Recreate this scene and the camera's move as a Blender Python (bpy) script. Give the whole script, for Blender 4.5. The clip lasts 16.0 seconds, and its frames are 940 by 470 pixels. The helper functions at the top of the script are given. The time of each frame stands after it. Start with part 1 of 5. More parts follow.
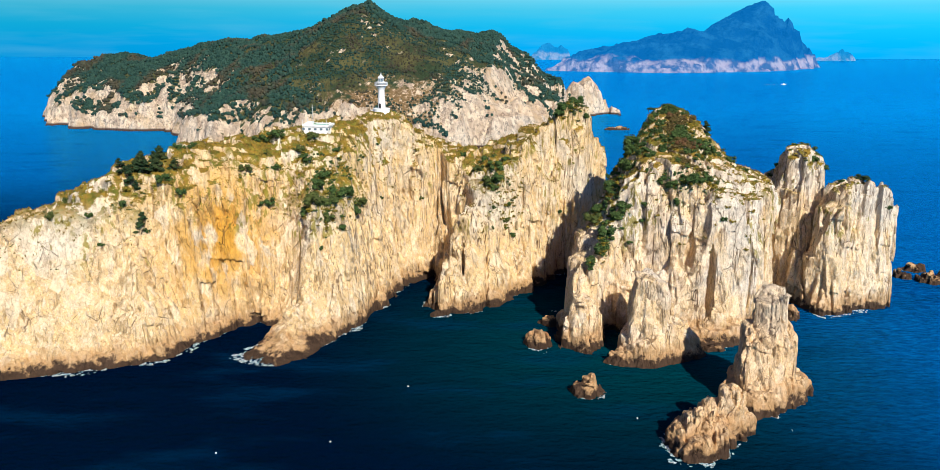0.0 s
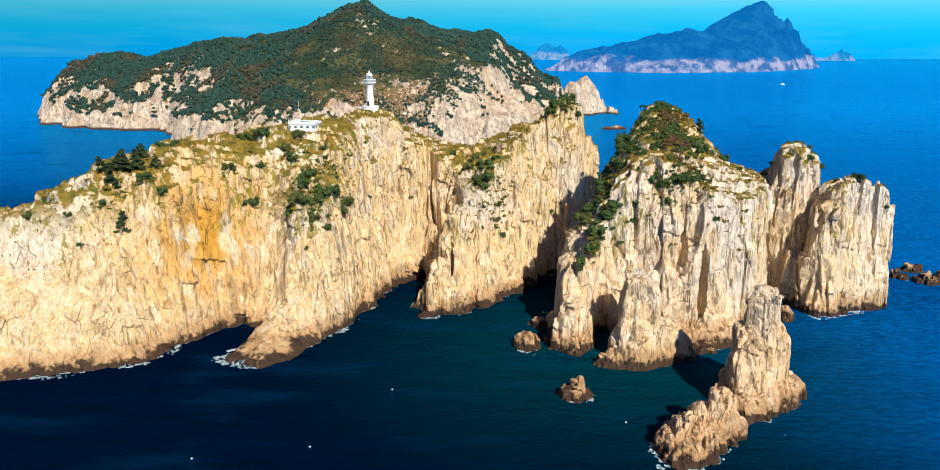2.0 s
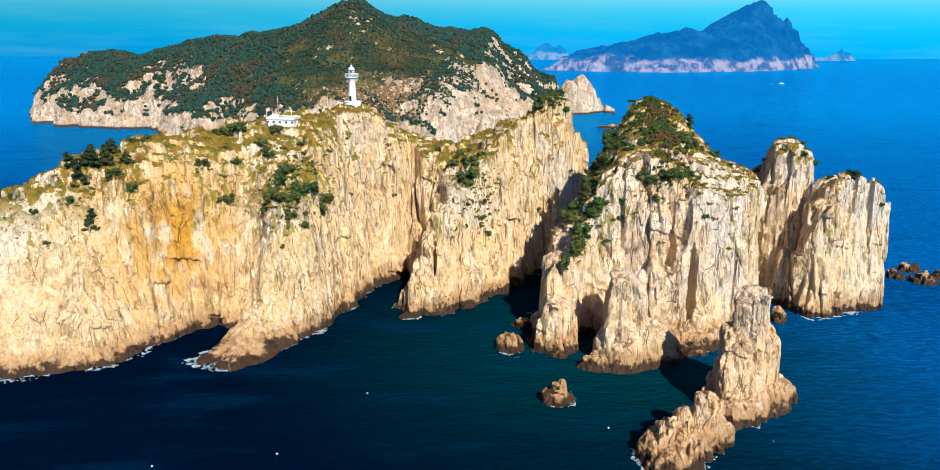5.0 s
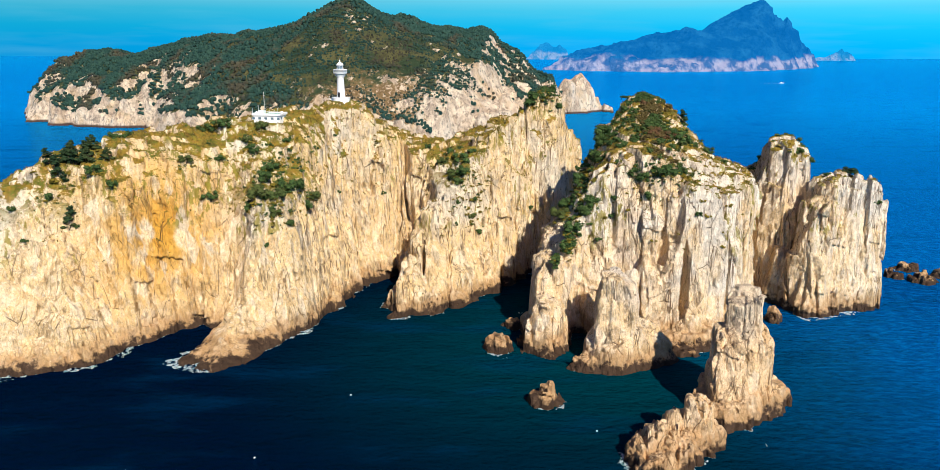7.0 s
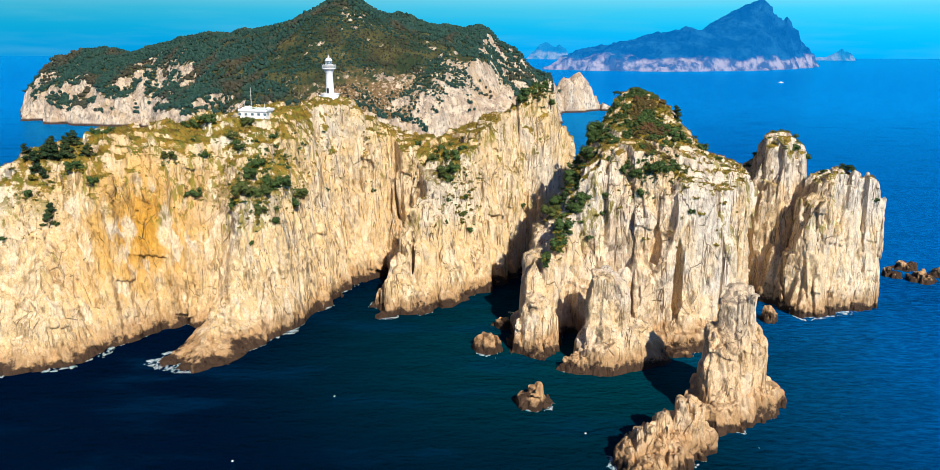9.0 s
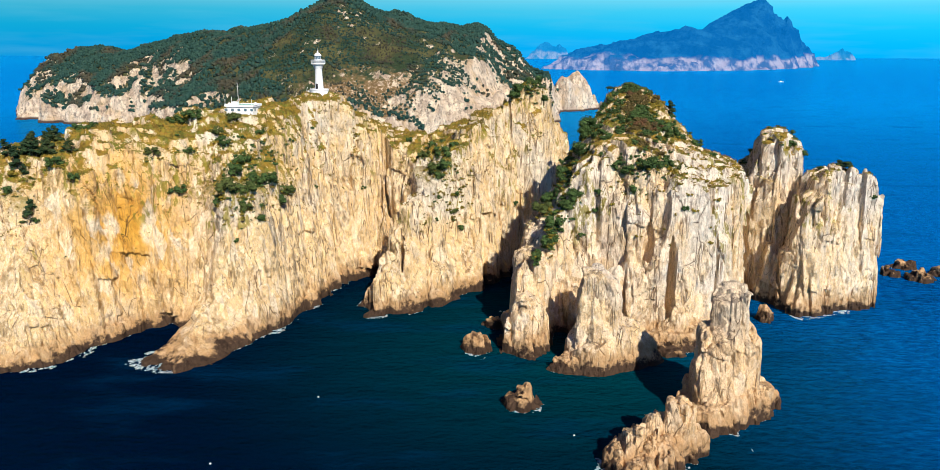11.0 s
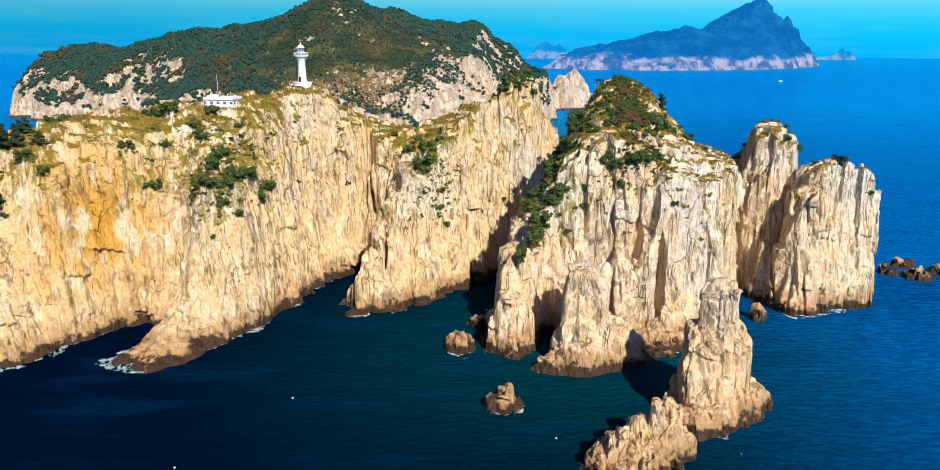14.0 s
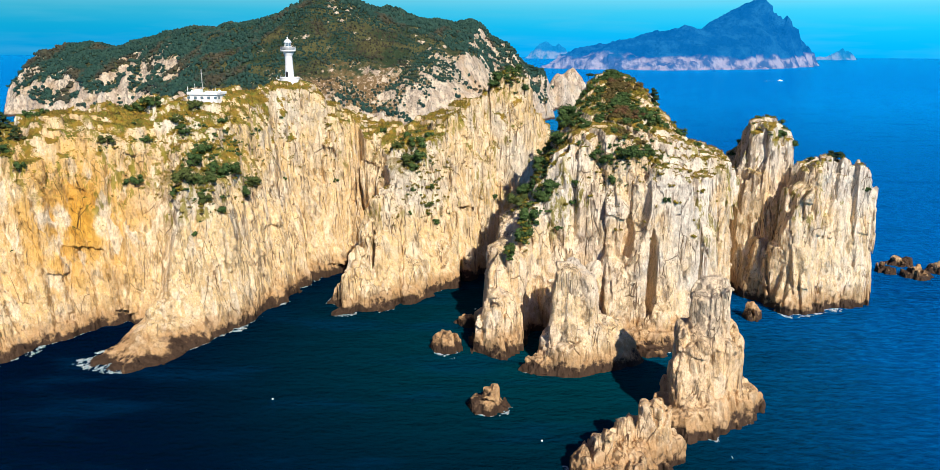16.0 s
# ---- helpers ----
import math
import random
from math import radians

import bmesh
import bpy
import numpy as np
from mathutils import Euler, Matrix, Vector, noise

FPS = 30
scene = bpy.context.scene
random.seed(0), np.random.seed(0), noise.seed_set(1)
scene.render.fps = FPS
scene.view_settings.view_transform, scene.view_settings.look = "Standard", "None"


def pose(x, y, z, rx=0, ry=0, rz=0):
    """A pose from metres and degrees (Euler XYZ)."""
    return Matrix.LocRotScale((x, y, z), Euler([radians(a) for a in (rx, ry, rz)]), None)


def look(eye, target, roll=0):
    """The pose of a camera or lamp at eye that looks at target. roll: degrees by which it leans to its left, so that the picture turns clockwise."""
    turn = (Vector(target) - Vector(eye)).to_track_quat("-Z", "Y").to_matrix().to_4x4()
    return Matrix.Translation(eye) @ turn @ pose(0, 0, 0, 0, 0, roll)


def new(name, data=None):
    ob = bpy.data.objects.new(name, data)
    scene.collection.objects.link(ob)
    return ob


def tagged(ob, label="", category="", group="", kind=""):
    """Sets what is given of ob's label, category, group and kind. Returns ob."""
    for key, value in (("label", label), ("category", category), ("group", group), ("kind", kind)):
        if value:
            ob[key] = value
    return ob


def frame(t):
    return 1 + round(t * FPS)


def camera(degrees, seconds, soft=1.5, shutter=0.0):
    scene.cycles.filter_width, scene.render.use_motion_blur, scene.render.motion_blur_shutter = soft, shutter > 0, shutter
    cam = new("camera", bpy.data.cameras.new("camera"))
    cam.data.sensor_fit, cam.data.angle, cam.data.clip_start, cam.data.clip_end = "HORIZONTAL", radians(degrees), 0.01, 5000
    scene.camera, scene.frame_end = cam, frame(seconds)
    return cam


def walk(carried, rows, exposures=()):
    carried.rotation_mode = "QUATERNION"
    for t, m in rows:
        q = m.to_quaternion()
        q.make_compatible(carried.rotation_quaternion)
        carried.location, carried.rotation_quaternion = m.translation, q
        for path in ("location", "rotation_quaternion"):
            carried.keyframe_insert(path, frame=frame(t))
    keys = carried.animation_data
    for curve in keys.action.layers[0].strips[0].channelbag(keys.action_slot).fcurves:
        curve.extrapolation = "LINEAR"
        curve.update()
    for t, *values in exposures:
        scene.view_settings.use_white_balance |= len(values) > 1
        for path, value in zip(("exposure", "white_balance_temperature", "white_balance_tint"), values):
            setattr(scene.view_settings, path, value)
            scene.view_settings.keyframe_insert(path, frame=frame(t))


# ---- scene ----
cam = camera(66.0, 16.0, 0.55)
PATH = [
    (0, (1.50, 1.27, 104.79), (0.49, 101.27, 78.14), 0.13),
    (0.5, (2.54, 2.46, 104.44), (1.54, 102.46, 77.81), 0.13),
    (1, (3.61, 3.70, 104.06), (2.61, 103.70, 77.44), 0.14),
    (1.5, (4.68, 4.98, 103.65), (3.69, 104.98, 77.04), 0.14),
    (2, (5.76, 6.28, 103.23), (4.78, 106.28, 76.63), 0.14),
    (2.5, (6.85, 7.61, 102.79), (5.87, 107.61, 76.20), 0.15),
    (3, (7.94, 8.94, 102.34), (6.96, 108.94, 75.75), 0.15),
    (3.5, (9.02, 10.26, 101.88), (8.04, 110.26, 75.30), 0.15),
    (4, (10.09, 11.58, 101.41), (9.11, 111.58, 74.83), 0.15),
    (6.5, (15.30, 17.94, 98.99), (14.27, 117.94, 72.43), 0.17),
    (7, (16.29, 19.15, 98.50), (15.25, 119.15, 71.94), 0.17),
    (7.5, (17.27, 20.33, 98.00), (16.22, 120.33, 71.45), 0.17),
    (8, (18.23, 21.50, 97.51), (17.17, 121.50, 70.96), 0.18),
    (8.5, (19.18, 22.65, 97.01), (18.11, 122.65, 70.46), 0.18),
    (9, (20.11, 23.78, 96.52), (19.02, 123.78, 69.97), 0.18),
    (11.5, (24.61, 29.30, 93.99), (23.45, 129.30, 67.44), 0.19),
    (12, (25.49, 30.40, 93.47), (24.32, 130.40, 66.93), 0.20),
    (12.5, (26.37, 31.50, 92.95), (25.19, 131.50, 66.41), 0.20),
    (13, (27.26, 32.61, 92.42), (26.07, 132.61, 65.89), 0.20),
    (13.5, (28.16, 33.73, 91.89), (26.96, 133.73, 65.37), 0.21),
    (14, (29.07, 34.86, 91.36), (27.86, 134.86, 64.84), 0.21),
    (14.5, (30.01, 36.01, 90.82), (28.79, 136.01, 64.31), 0.21),
    (15, (30.96, 37.17, 90.28), (29.74, 137.17, 63.78), 0.21),
    (15.5, (31.95, 38.34, 89.75), (30.72, 138.34, 63.25), 0.22),
    (16, (32.97, 39.53, 89.21), (31.74, 139.53, 62.73), 0.22),
]
walk(cam, [(t, look(eye, target, roll)) for t, eye, target, roll in PATH])

# ---- world, sun ----
SUN_AZ = (0.40, -0.917)          # horizontal way towards the sun
SUN_EL = 39.0
world = bpy.data.worlds.new("world")
scene.world = world
world.use_nodes = True
wt = world.node_tree
wt.nodes.clear()
w_out = wt.nodes.new("ShaderNodeOutputWorld")
w_bg = wt.nodes.new("ShaderNodeBackground")
w_sky = wt.nodes.new("ShaderNodeTexSky")
w_sky.sky_type, w_sky.sun_disc = "NISHITA", False
w_sky.sun_elevation = radians(SUN_EL)
w_sky.sun_rotation = math.atan2(SUN_AZ[0], SUN_AZ[1])
w_sky.dust_density, w_sky.ozone_density = 0.4, 3.0
w_geo = wt.nodes.new("ShaderNodeTexCoord")
w_sep = wt.nodes.new("ShaderNodeSeparateXYZ")
w_ramp = wt.nodes.new("ShaderNodeValToRGB")          # haze colours by elevation near the horizon
w_map = wt.nodes.new("ShaderNodeMapRange")
w_map.inputs["From Min"].default_value, w_map.inputs["From Max"].default_value = -0.05, 0.30
w_cloud = wt.nodes.new("ShaderNodeTexNoise")
w_cmap = wt.nodes.new("ShaderNodeMapping")
w_cmap.inputs["Scale"].default_value = (3.0, 3.0, 30.0)
w_cloud.inputs["Scale"].default_value, w_cloud.inputs["Detail"].default_value = 2.0, 4.0
els = w_ramp.color_ramp.elements
els[0].position, els[0].color = 0.0, (0.000, 0.29, 0.76, 1)
els[1].position, els[1].color = 1.0, (0.10, 0.40, 0.75, 1)
for pos, col in ((0.086, (0.000, 0.33, 0.78, 1)), (0.143, (0.001, 0.375, 0.78, 1)), (0.20, (0.006, 0.43, 0.75, 1)), (0.26, (0.04, 0.49, 0.73, 1)), (0.30, (0.12, 0.55, 0.74, 1)), (0.40, (0.14, 0.54, 0.72, 1))):
    e = els.new(pos)
    e.color = col
w_mix = wt.nodes.new("ShaderNodeMix")
w_mix.data_type = "RGBA"
w_blend = wt.nodes.new("ShaderNodeMapRange")          # haze gives way to clear sky
w_blend.inputs["From Min"].default_value, w_blend.inputs["From Max"].default_value = 0.06, 0.16
w_scale = wt.nodes.new("ShaderNodeMix")
w_scale.data_type, w_scale.blend_type = "RGBA", "MULTIPLY"
w_scale.inputs[0].default_value = 1.0
w_scale.inputs[7].default_value = (0.032, 0.036, 0.062, 1)
wl = wt.links.new
wl(w_geo.outputs["Generated"], w_sep.inputs[0])
wl(w_sep.outputs["Z"], w_map.inputs["Value"])
wl(w_map.outputs[0], w_ramp.inputs[0])
wl(w_sep.outputs["Z"], w_blend.inputs["Value"])
wl(w_sky.outputs[0], w_scale.inputs[6])
wl(w_blend.outputs[0], w_mix.inputs[0])
w_thin = wt.nodes.new("ShaderNodeMix")
w_thin.data_type = "RGBA"
w_cr = wt.nodes.new("ShaderNodeMapRange")
w_cr.inputs["From Min"].default_value, w_cr.inputs["From Max"].default_value, w_cr.inputs["To Max"].default_value = 0.46, 0.80, 0.25
wl(w_geo.outputs["Generated"], w_cmap.inputs[0])
wl(w_cmap.outputs[0], w_cloud.inputs["Vector"])
wl(w_cloud.outputs["Fac"], w_cr.inputs["Value"])
wl(w_cr.outputs[0], w_thin.inputs[0])
w_side = wt.nodes.new("ShaderNodeMapRange")           # the haze is brighter towards the sun's side
w_side.inputs["From Min"].default_value, w_side.inputs["From Max"].default_value = -0.5, 0.6
w_side.inputs["To Min"].default_value, w_side.inputs["To Max"].default_value = 0.84, 1.30
w_bright = wt.nodes.new("ShaderNodeVectorMath")
w_bright.operation = "SCALE"
wl(w_sep.outputs["X"], w_side.inputs["Value"])
wl(w_ramp.outputs[0], w_bright.inputs[0])
wl(w_side.outputs[0], w_bright.inputs["Scale"])
wl(w_bright.outputs[0], w_thin.inputs[6])
w_thin.inputs[7].default_value = (0.16, 0.52, 0.70, 1)
wl(w_thin.outputs[2], w_mix.inputs[6])
wl(w_scale.outputs[2], w_mix.inputs[7])
wl(w_mix.outputs[2], w_bg.inputs["Color"])
w_bg.inputs["Strength"].default_value = 0.88
wl(w_bg.outputs[0], w_out.inputs[0])

sun_data = bpy.data.lights.new("sun", "SUN")
sun_data.energy, sun_data.angle, sun_data.color = 5.0, radians(0.5), (1.0, 0.93, 0.83)
sun = new("sun", sun_data)
ce = math.cos(radians(SUN_EL))
sun.matrix_world = look((SUN_AZ[0] * ce * 300, SUN_AZ[1] * ce * 300, math.sin(radians(SUN_EL)) * 300), (0, 0, 0))
scene.view_settings.exposure = 0.35


# ---- material helpers ----
def material(name):
    m = bpy.data.materials.new(name)
    m.use_nodes = True
    return m, m.node_tree, m.node_tree.nodes["Principled BSDF"]


def mix(nt, fac, a, b, blend="MIX"):
    n = nt.nodes.new("ShaderNodeMix")
    n.data_type, n.blend_type = "RGBA", blend
    for slot, v in ((0, fac), (6, a), (7, b)):
        if isinstance(v, bpy.types.NodeSocket):
            nt.links.new(v, n.inputs[slot])
        else:
            n.inputs[slot].default_value = (*v, 1) if isinstance(v, tuple) else v
    return n.outputs[2]


def calc(nt, op, a, b=0.0, c=0.0, clamp=False):
    n = nt.nodes.new("ShaderNodeMath")
    n.operation, n.use_clamp = op, clamp
    for i, v in enumerate((a, b, c)):
        if isinstance(v, bpy.types.NodeSocket):
            nt.links.new(v, n.inputs[i])
        else:
            n.inputs[i].default_value = v
    return n.outputs[0]


def grain(nt, scale, detail=4.0, stretch=(1, 1, 1), rough=0.55, what="Fac", distortion=0.0):
    pos = nt.nodes.new("ShaderNodeNewGeometry").outputs["Position"]
    mp = nt.nodes.new("ShaderNodeMapping")
    mp.inputs["Scale"].default_value = tuple(scale * s for s in stretch)
    nt.links.new(pos, mp.inputs[0])
    n = nt.nodes.new("ShaderNodeTexNoise")
    n.inputs["Scale"].default_value, n.inputs["Detail"].default_value, n.inputs["Roughness"].default_value = 1.0, detail, rough
    n.inputs["Distortion"].default_value = distortion
    nt.links.new(mp.outputs[0], n.inputs["Vector"])
    return n.outputs[what]


def step(nt, v, lo, hi, a=0.0, b=1.0):
    n = nt.nodes.new("ShaderNodeMapRange")
    n.interpolation_type = "SMOOTHSTEP"
    nt.links.new(v, n.inputs["Value"])
    for i, x in zip((1, 2, 3, 4), (lo, hi, a, b)):
        n.inputs[i].default_value = x
    return n.outputs[0]


def bump(nt, b, height, strength, distance):
    n = nt.nodes.new("ShaderNodeBump")
    n.inputs["Strength"].default_value, n.inputs["Distance"].default_value = strength, distance
    nt.links.new(height, n.inputs["Height"])
    nt.links.new(n.outputs[0], b.inputs["Normal"])


def axis(nt, what, which):
    s = nt.nodes.new("ShaderNodeSeparateXYZ")
    nt.links.new(nt.nodes.new("ShaderNodeNewGeometry").outputs[what], s.inputs[0])
    return s.outputs[which]


def near(nt, place, radius, stretch=(1, 1, 1)):
    """1 at the place, 0 past the radius."""
    g = nt.nodes.new("ShaderNodeNewGeometry").outputs["Position"]
    v = nt.nodes.new("ShaderNodeVectorMath")
    v.operation = "SUBTRACT"
    nt.links.new(g, v.inputs[0])
    v.inputs[1].default_value = place
    w = nt.nodes.new("ShaderNodeVectorMath")
    w.operation = "MULTIPLY"
    nt.links.new(v.outputs[0], w.inputs[0])
    w.inputs[1].default_value = stretch
    d = nt.nodes.new("ShaderNodeVectorMath")
    d.operation = "LENGTH"
    nt.links.new(w.outputs[0], d.inputs[0])
    return step(nt, d.outputs["Value"], 0.0, radius, 1.0, 0.0)


def joints(nt, scale, stretch, wander):
    """How far a point is from the joints between blocks."""
    pos = nt.nodes.new("ShaderNodeNewGeometry").outputs["Position"]
    n = nt.nodes.new("ShaderNodeTexNoise")
    n.inputs["Scale"].default_value, n.inputs["Detail"].default_value = 0.06, 1.0
    nt.links.new(pos, n.inputs["Vector"])
    v = nt.nodes.new("ShaderNodeVectorMath")
    v.operation = "MULTIPLY_ADD"
    nt.links.new(n.outputs["Color"], v.inputs[0])
    v.inputs[1].default_value = (wander * 3, wander * 3, wander * 3)
    nt.links.new(pos, v.inputs[2])
    mp = nt.nodes.new("ShaderNodeMapping")
    mp.inputs["Scale"].default_value = tuple(scale * s for s in stretch)
    nt.links.new(v.outputs[0], mp.inputs[0])
    w = nt.nodes.new("ShaderNodeTexVoronoi")
    w.feature = "DISTANCE_TO_EDGE"
    w.inputs["Scale"].default_value = 1.0
    nt.links.new(mp.outputs[0], w.inputs["Vector"])
    return w.outputs["Distance"]


def facets(nt, scale, stretch, wander):
    """Flat chipped faces, each tilted its own way: their relief, and an even random value for each."""
    pos = nt.nodes.new("ShaderNodeNewGeometry").outputs["Position"]
    n = nt.nodes.new("ShaderNodeTexNoise")
    n.inputs["Scale"].default_value, n.inputs["Detail"].default_value = 0.4 * scale, 0.0
    nt.links.new(pos, n.inputs["Vector"])
    v = nt.nodes.new("ShaderNodeVectorMath")
    v.operation = "MULTIPLY_ADD"
    nt.links.new(n.outputs["Color"], v.inputs[0])
    v.inputs[1].default_value = (wander, wander, wander)
    nt.links.new(pos, v.inputs[2])
    mp = nt.nodes.new("ShaderNodeMapping")
    mp.inputs["Scale"].default_value = tuple(scale * k for k in stretch)
    nt.links.new(v.outputs[0], mp.inputs[0])
    w = nt.nodes.new("ShaderNodeTexVoronoi")
    w.inputs["Scale"].default_value = 1.0
    nt.links.new(mp.outputs[0], w.inputs["Vector"])
    off, tilt, dot = (nt.nodes.new("ShaderNodeVectorMath") for _ in range(3))
    off.operation, tilt.operation, dot.operation = "SUBTRACT", "SUBTRACT", "DOT_PRODUCT"
    nt.links.new(mp.outputs[0], off.inputs[0])
    nt.links.new(w.outputs["Position"], off.inputs[1])
    nt.links.new(w.outputs["Color"], tilt.inputs[0])
    tilt.inputs[1].default_value = (0.5, 0.5, 0.5)
    nt.links.new(off.outputs[0], dot.inputs[0])
    nt.links.new(tilt.outputs[0], dot.inputs[1])
    sep = nt.nodes.new("ShaderNodeSeparateColor")
    nt.links.new(w.outputs["Color"], sep.inputs[0])
    return dot.outputs["Value"], sep.outputs[0]


def rock_material(name, pale, ochre, grey, grass, cave=False, wet=0.0, warm=0.50):
    """Weathered jointed rock: chipped faces, upright streaks, ochre and grey patches, cracks, tide marks, turf on flat tops."""
    m, nt, b = material(name)
    big = grain(nt, 0.035, 4)
    mid = grain(nt, 0.16, 5, (1, 1, 0.5))
    fine = grain(nt, 1.3, 6, (1, 1, 0.6), 0.7)
    streak = grain(nt, 0.55, 4, (1, 1, 0.07), 0.6)
    pit = grain(nt, 0.45, 6, (1, 1, 0.45), 0.72)
    speck = grain(nt, 3.0, 3, (1, 1, 0.6), 0.7)
    zed = axis(nt, "Position", "Z")
    face1, tone1 = facets(nt, 0.30, (1, 1, 0.40), 0.8)
    face2, tone2 = facets(nt, 0.85, (1, 1, 0.50), 0.3)
    face3, tone3 = facets(nt, 2.0, (1, 1, 0.6), 0.1)
    col = mix(nt, step(nt, mid, 0.42, 0.62), pale, tuple(0.84 * c for c in pale))
    low = step(nt, zed, 42.0, 6.0)
    och = calc(nt, "MULTIPLY", step(nt, calc(nt, "ADD", big, calc(nt, "MULTIPLY", low, 0.20)), warm, warm + 0.16), 0.75)
    och = calc(nt, "MULTIPLY", och, step(nt, calc(nt, "ADD", tone1, calc(nt, "MULTIPLY", pit, 1.2)), 0.3, 1.2, 0.25, 1.0))
    col = mix(nt, och, col, ochre)
    col = mix(nt, step(nt, tone1, 0.60, 1.0, 0, 0.24), col, tuple(0.74 * c for c in grey))
    col = mix(nt, step(nt, tone2, 0.0, 0.5, 0.30, 0), col, tuple(min(1, 1.13 * c) for c in pale))
    col = mix(nt, step(nt, streak, 0.57, 0.70, 0, 0.40), col, grey)
    col = mix(nt, step(nt, streak, 0.42, 0.33, 0, 0.5), col, tuple(min(1, 1.12 * c) for c in pale))
    col = mix(nt, step(nt, fine, 0.56, 0.66, 0, 0.30), col, tuple(0.45 * c for c in grey))
    col = mix(nt, step(nt, pit, 0.57, 0.66, 0, 0.32), col, tuple(0.60 * c for c in grey))
    col = mix(nt, step(nt, fine, 0.42, 0.32, 0, 0.45), col, tuple(min(1, 1.16 * c) for c in pale))
    col = mix(nt, step(nt, speck, 0.56, 0.63, 0, 0.32), col, tuple(0.40 * c for c in grey))
    col = mix(nt, step(nt, speck, 0.45, 0.37, 0, 0.45), col, tuple(min(1, 1.20 * c) for c in pale))
    col = mix(nt, step(nt, tone3, 0.75, 0.90, 0, 0.16), col, tuple(0.5 * c for c in grey))
    crack = joints(nt, 0.20, (1, 1, 0.30), 0.3)
    crack = calc(nt, "MULTIPLY", step(nt, crack, 0.016, 0.004, 0, 0.6), step(nt, mid, 0.50, 0.60))
    # hair cracks that run down the face
    hair = calc(nt, "ABSOLUTE", calc(nt, "SUBTRACT", grain(nt, 0.40, 2, (1, 1, 0.06), 0.5), 0.5))
    hair = calc(nt, "MULTIPLY", step(nt, hair, 0.016, 0.004, 0, 0.85), step(nt, grain(nt, 0.12, 3, (1, 1, 0.4)), 0.42, 0.54))
    if cave:                                              # sounder stone in the headland than in the sea wall
        hair = calc(nt, "MULTIPLY", hair, step(nt, axis(nt, "Position", "X"), -78.0, -48.0, 0.35, 1.0))
    hair2 = calc(nt, "ABSOLUTE", calc(nt, "SUBTRACT", grain(nt, 1.1, 2, (1, 1, 0.10), 0.5), 0.5))
    crack2 = calc(nt, "MAXIMUM", hair, calc(nt, "MULTIPLY", step(nt, hair2, 0.022, 0.006, 0, 0.40), step(nt, pit, 0.48, 0.58)))
    if cave:
        och2 = calc(nt, "MULTIPLY", near(nt, (-92.0, 258.0, 36.0), 42.0, (1.3, 0.8, 1.0)), step(nt, calc(nt, "ADD", mid, calc(nt, "MULTIPLY", tone1, 0.12)), 0.42, 0.60))
        col = mix(nt, och2, col, (0.70, 0.36, 0.05))
    col = mix(nt, crack, col, (0.10, 0.055, 0.035))
    col = mix(nt, crack2, col, (0.17, 0.10, 0.055))
    # weed and wet stone at the tide line
    tide = calc(nt, "ADD", zed, calc(nt, "MULTIPLY", grain(nt, 0.22, 5, rough=0.65), -12.0))
    col = mix(nt, step(nt, tide, 2.5 + 3 * wet, -3.0 + wet, 0, 0.75), col, (0.46, 0.26, 0.11))
    col = mix(nt, step(nt, tide, -2.6 + wet, -4.4 + wet, 0, 0.95), col, (0.045, 0.026, 0.018))
    if grass:
        up = axis(nt, "Normal", "Z")
        turf = calc(nt, "ADD", up, calc(nt, "MULTIPLY", calc(nt, "SUBTRACT", grain(nt, 0.20, 5, rough=0.7), 0.5), 1.5))
        turf = calc(nt, "MULTIPLY", step(nt, turf, grass, grass + 0.12), step(nt, zed, 38.0, 52.0))
        green = mix(nt, step(nt, grain(nt, 0.3, 5), 0.40, 0.62), (0.31, 0.195, 0.025), (0.14, 0.145, 0.02))
        green = mix(nt, step(nt, grain(nt, 1.5, 3), 0.5, 0.7), green, (0.30, 0.17, 0.045))
        col = mix(nt, turf, col, green)
        # yellow-green growth hanging down the joints
        moss = calc(nt, "MULTIPLY", step(nt, calc(nt, "ADD", grain(nt, 0.045, 3), calc(nt, "MULTIPLY", near(nt, (-60.0, 262.0, 50.0), 26.0), 0.25)), 0.49, 0.55), step(nt, grain(nt, 0.42, 6, (1, 1, 0.3), 0.72), 0.53, 0.57))
        col = mix(nt, calc(nt, "MULTIPLY", moss, step(nt, zed, 22.0, 34.0, 0, 0.85)), col, (0.27, 0.22, 0.03))
    nt.links.new(col, b.inputs["Base Color"])
    b.inputs["Roughness"].default_value = 0.92
    b.inputs["Specular IOR Level"].default_value = 0.2
    relief = calc(nt, "ADD", calc(nt, "MULTIPLY", face1, 2.4), calc(nt, "MULTIPLY", face2, 1.15))
    relief = calc(nt, "ADD", relief, calc(nt, "MULTIPLY", face3, 0.28))
    relief = calc(nt, "ADD", relief, calc(nt, "ADD", calc(nt, "MULTIPLY", fine, 0.35), calc(nt, "ADD", calc(nt, "MULTIPLY", pit, 0.6), calc(nt, "MULTIPLY", streak, 0.5))))
    relief = calc(nt, "SUBTRACT", relief, calc(nt, "ADD", calc(nt, "MULTIPLY", crack, 0.8), calc(nt, "MULTIPLY", crack2, 0.35)))
    bump(nt, b, relief, 1.0, 1.15)
    return m


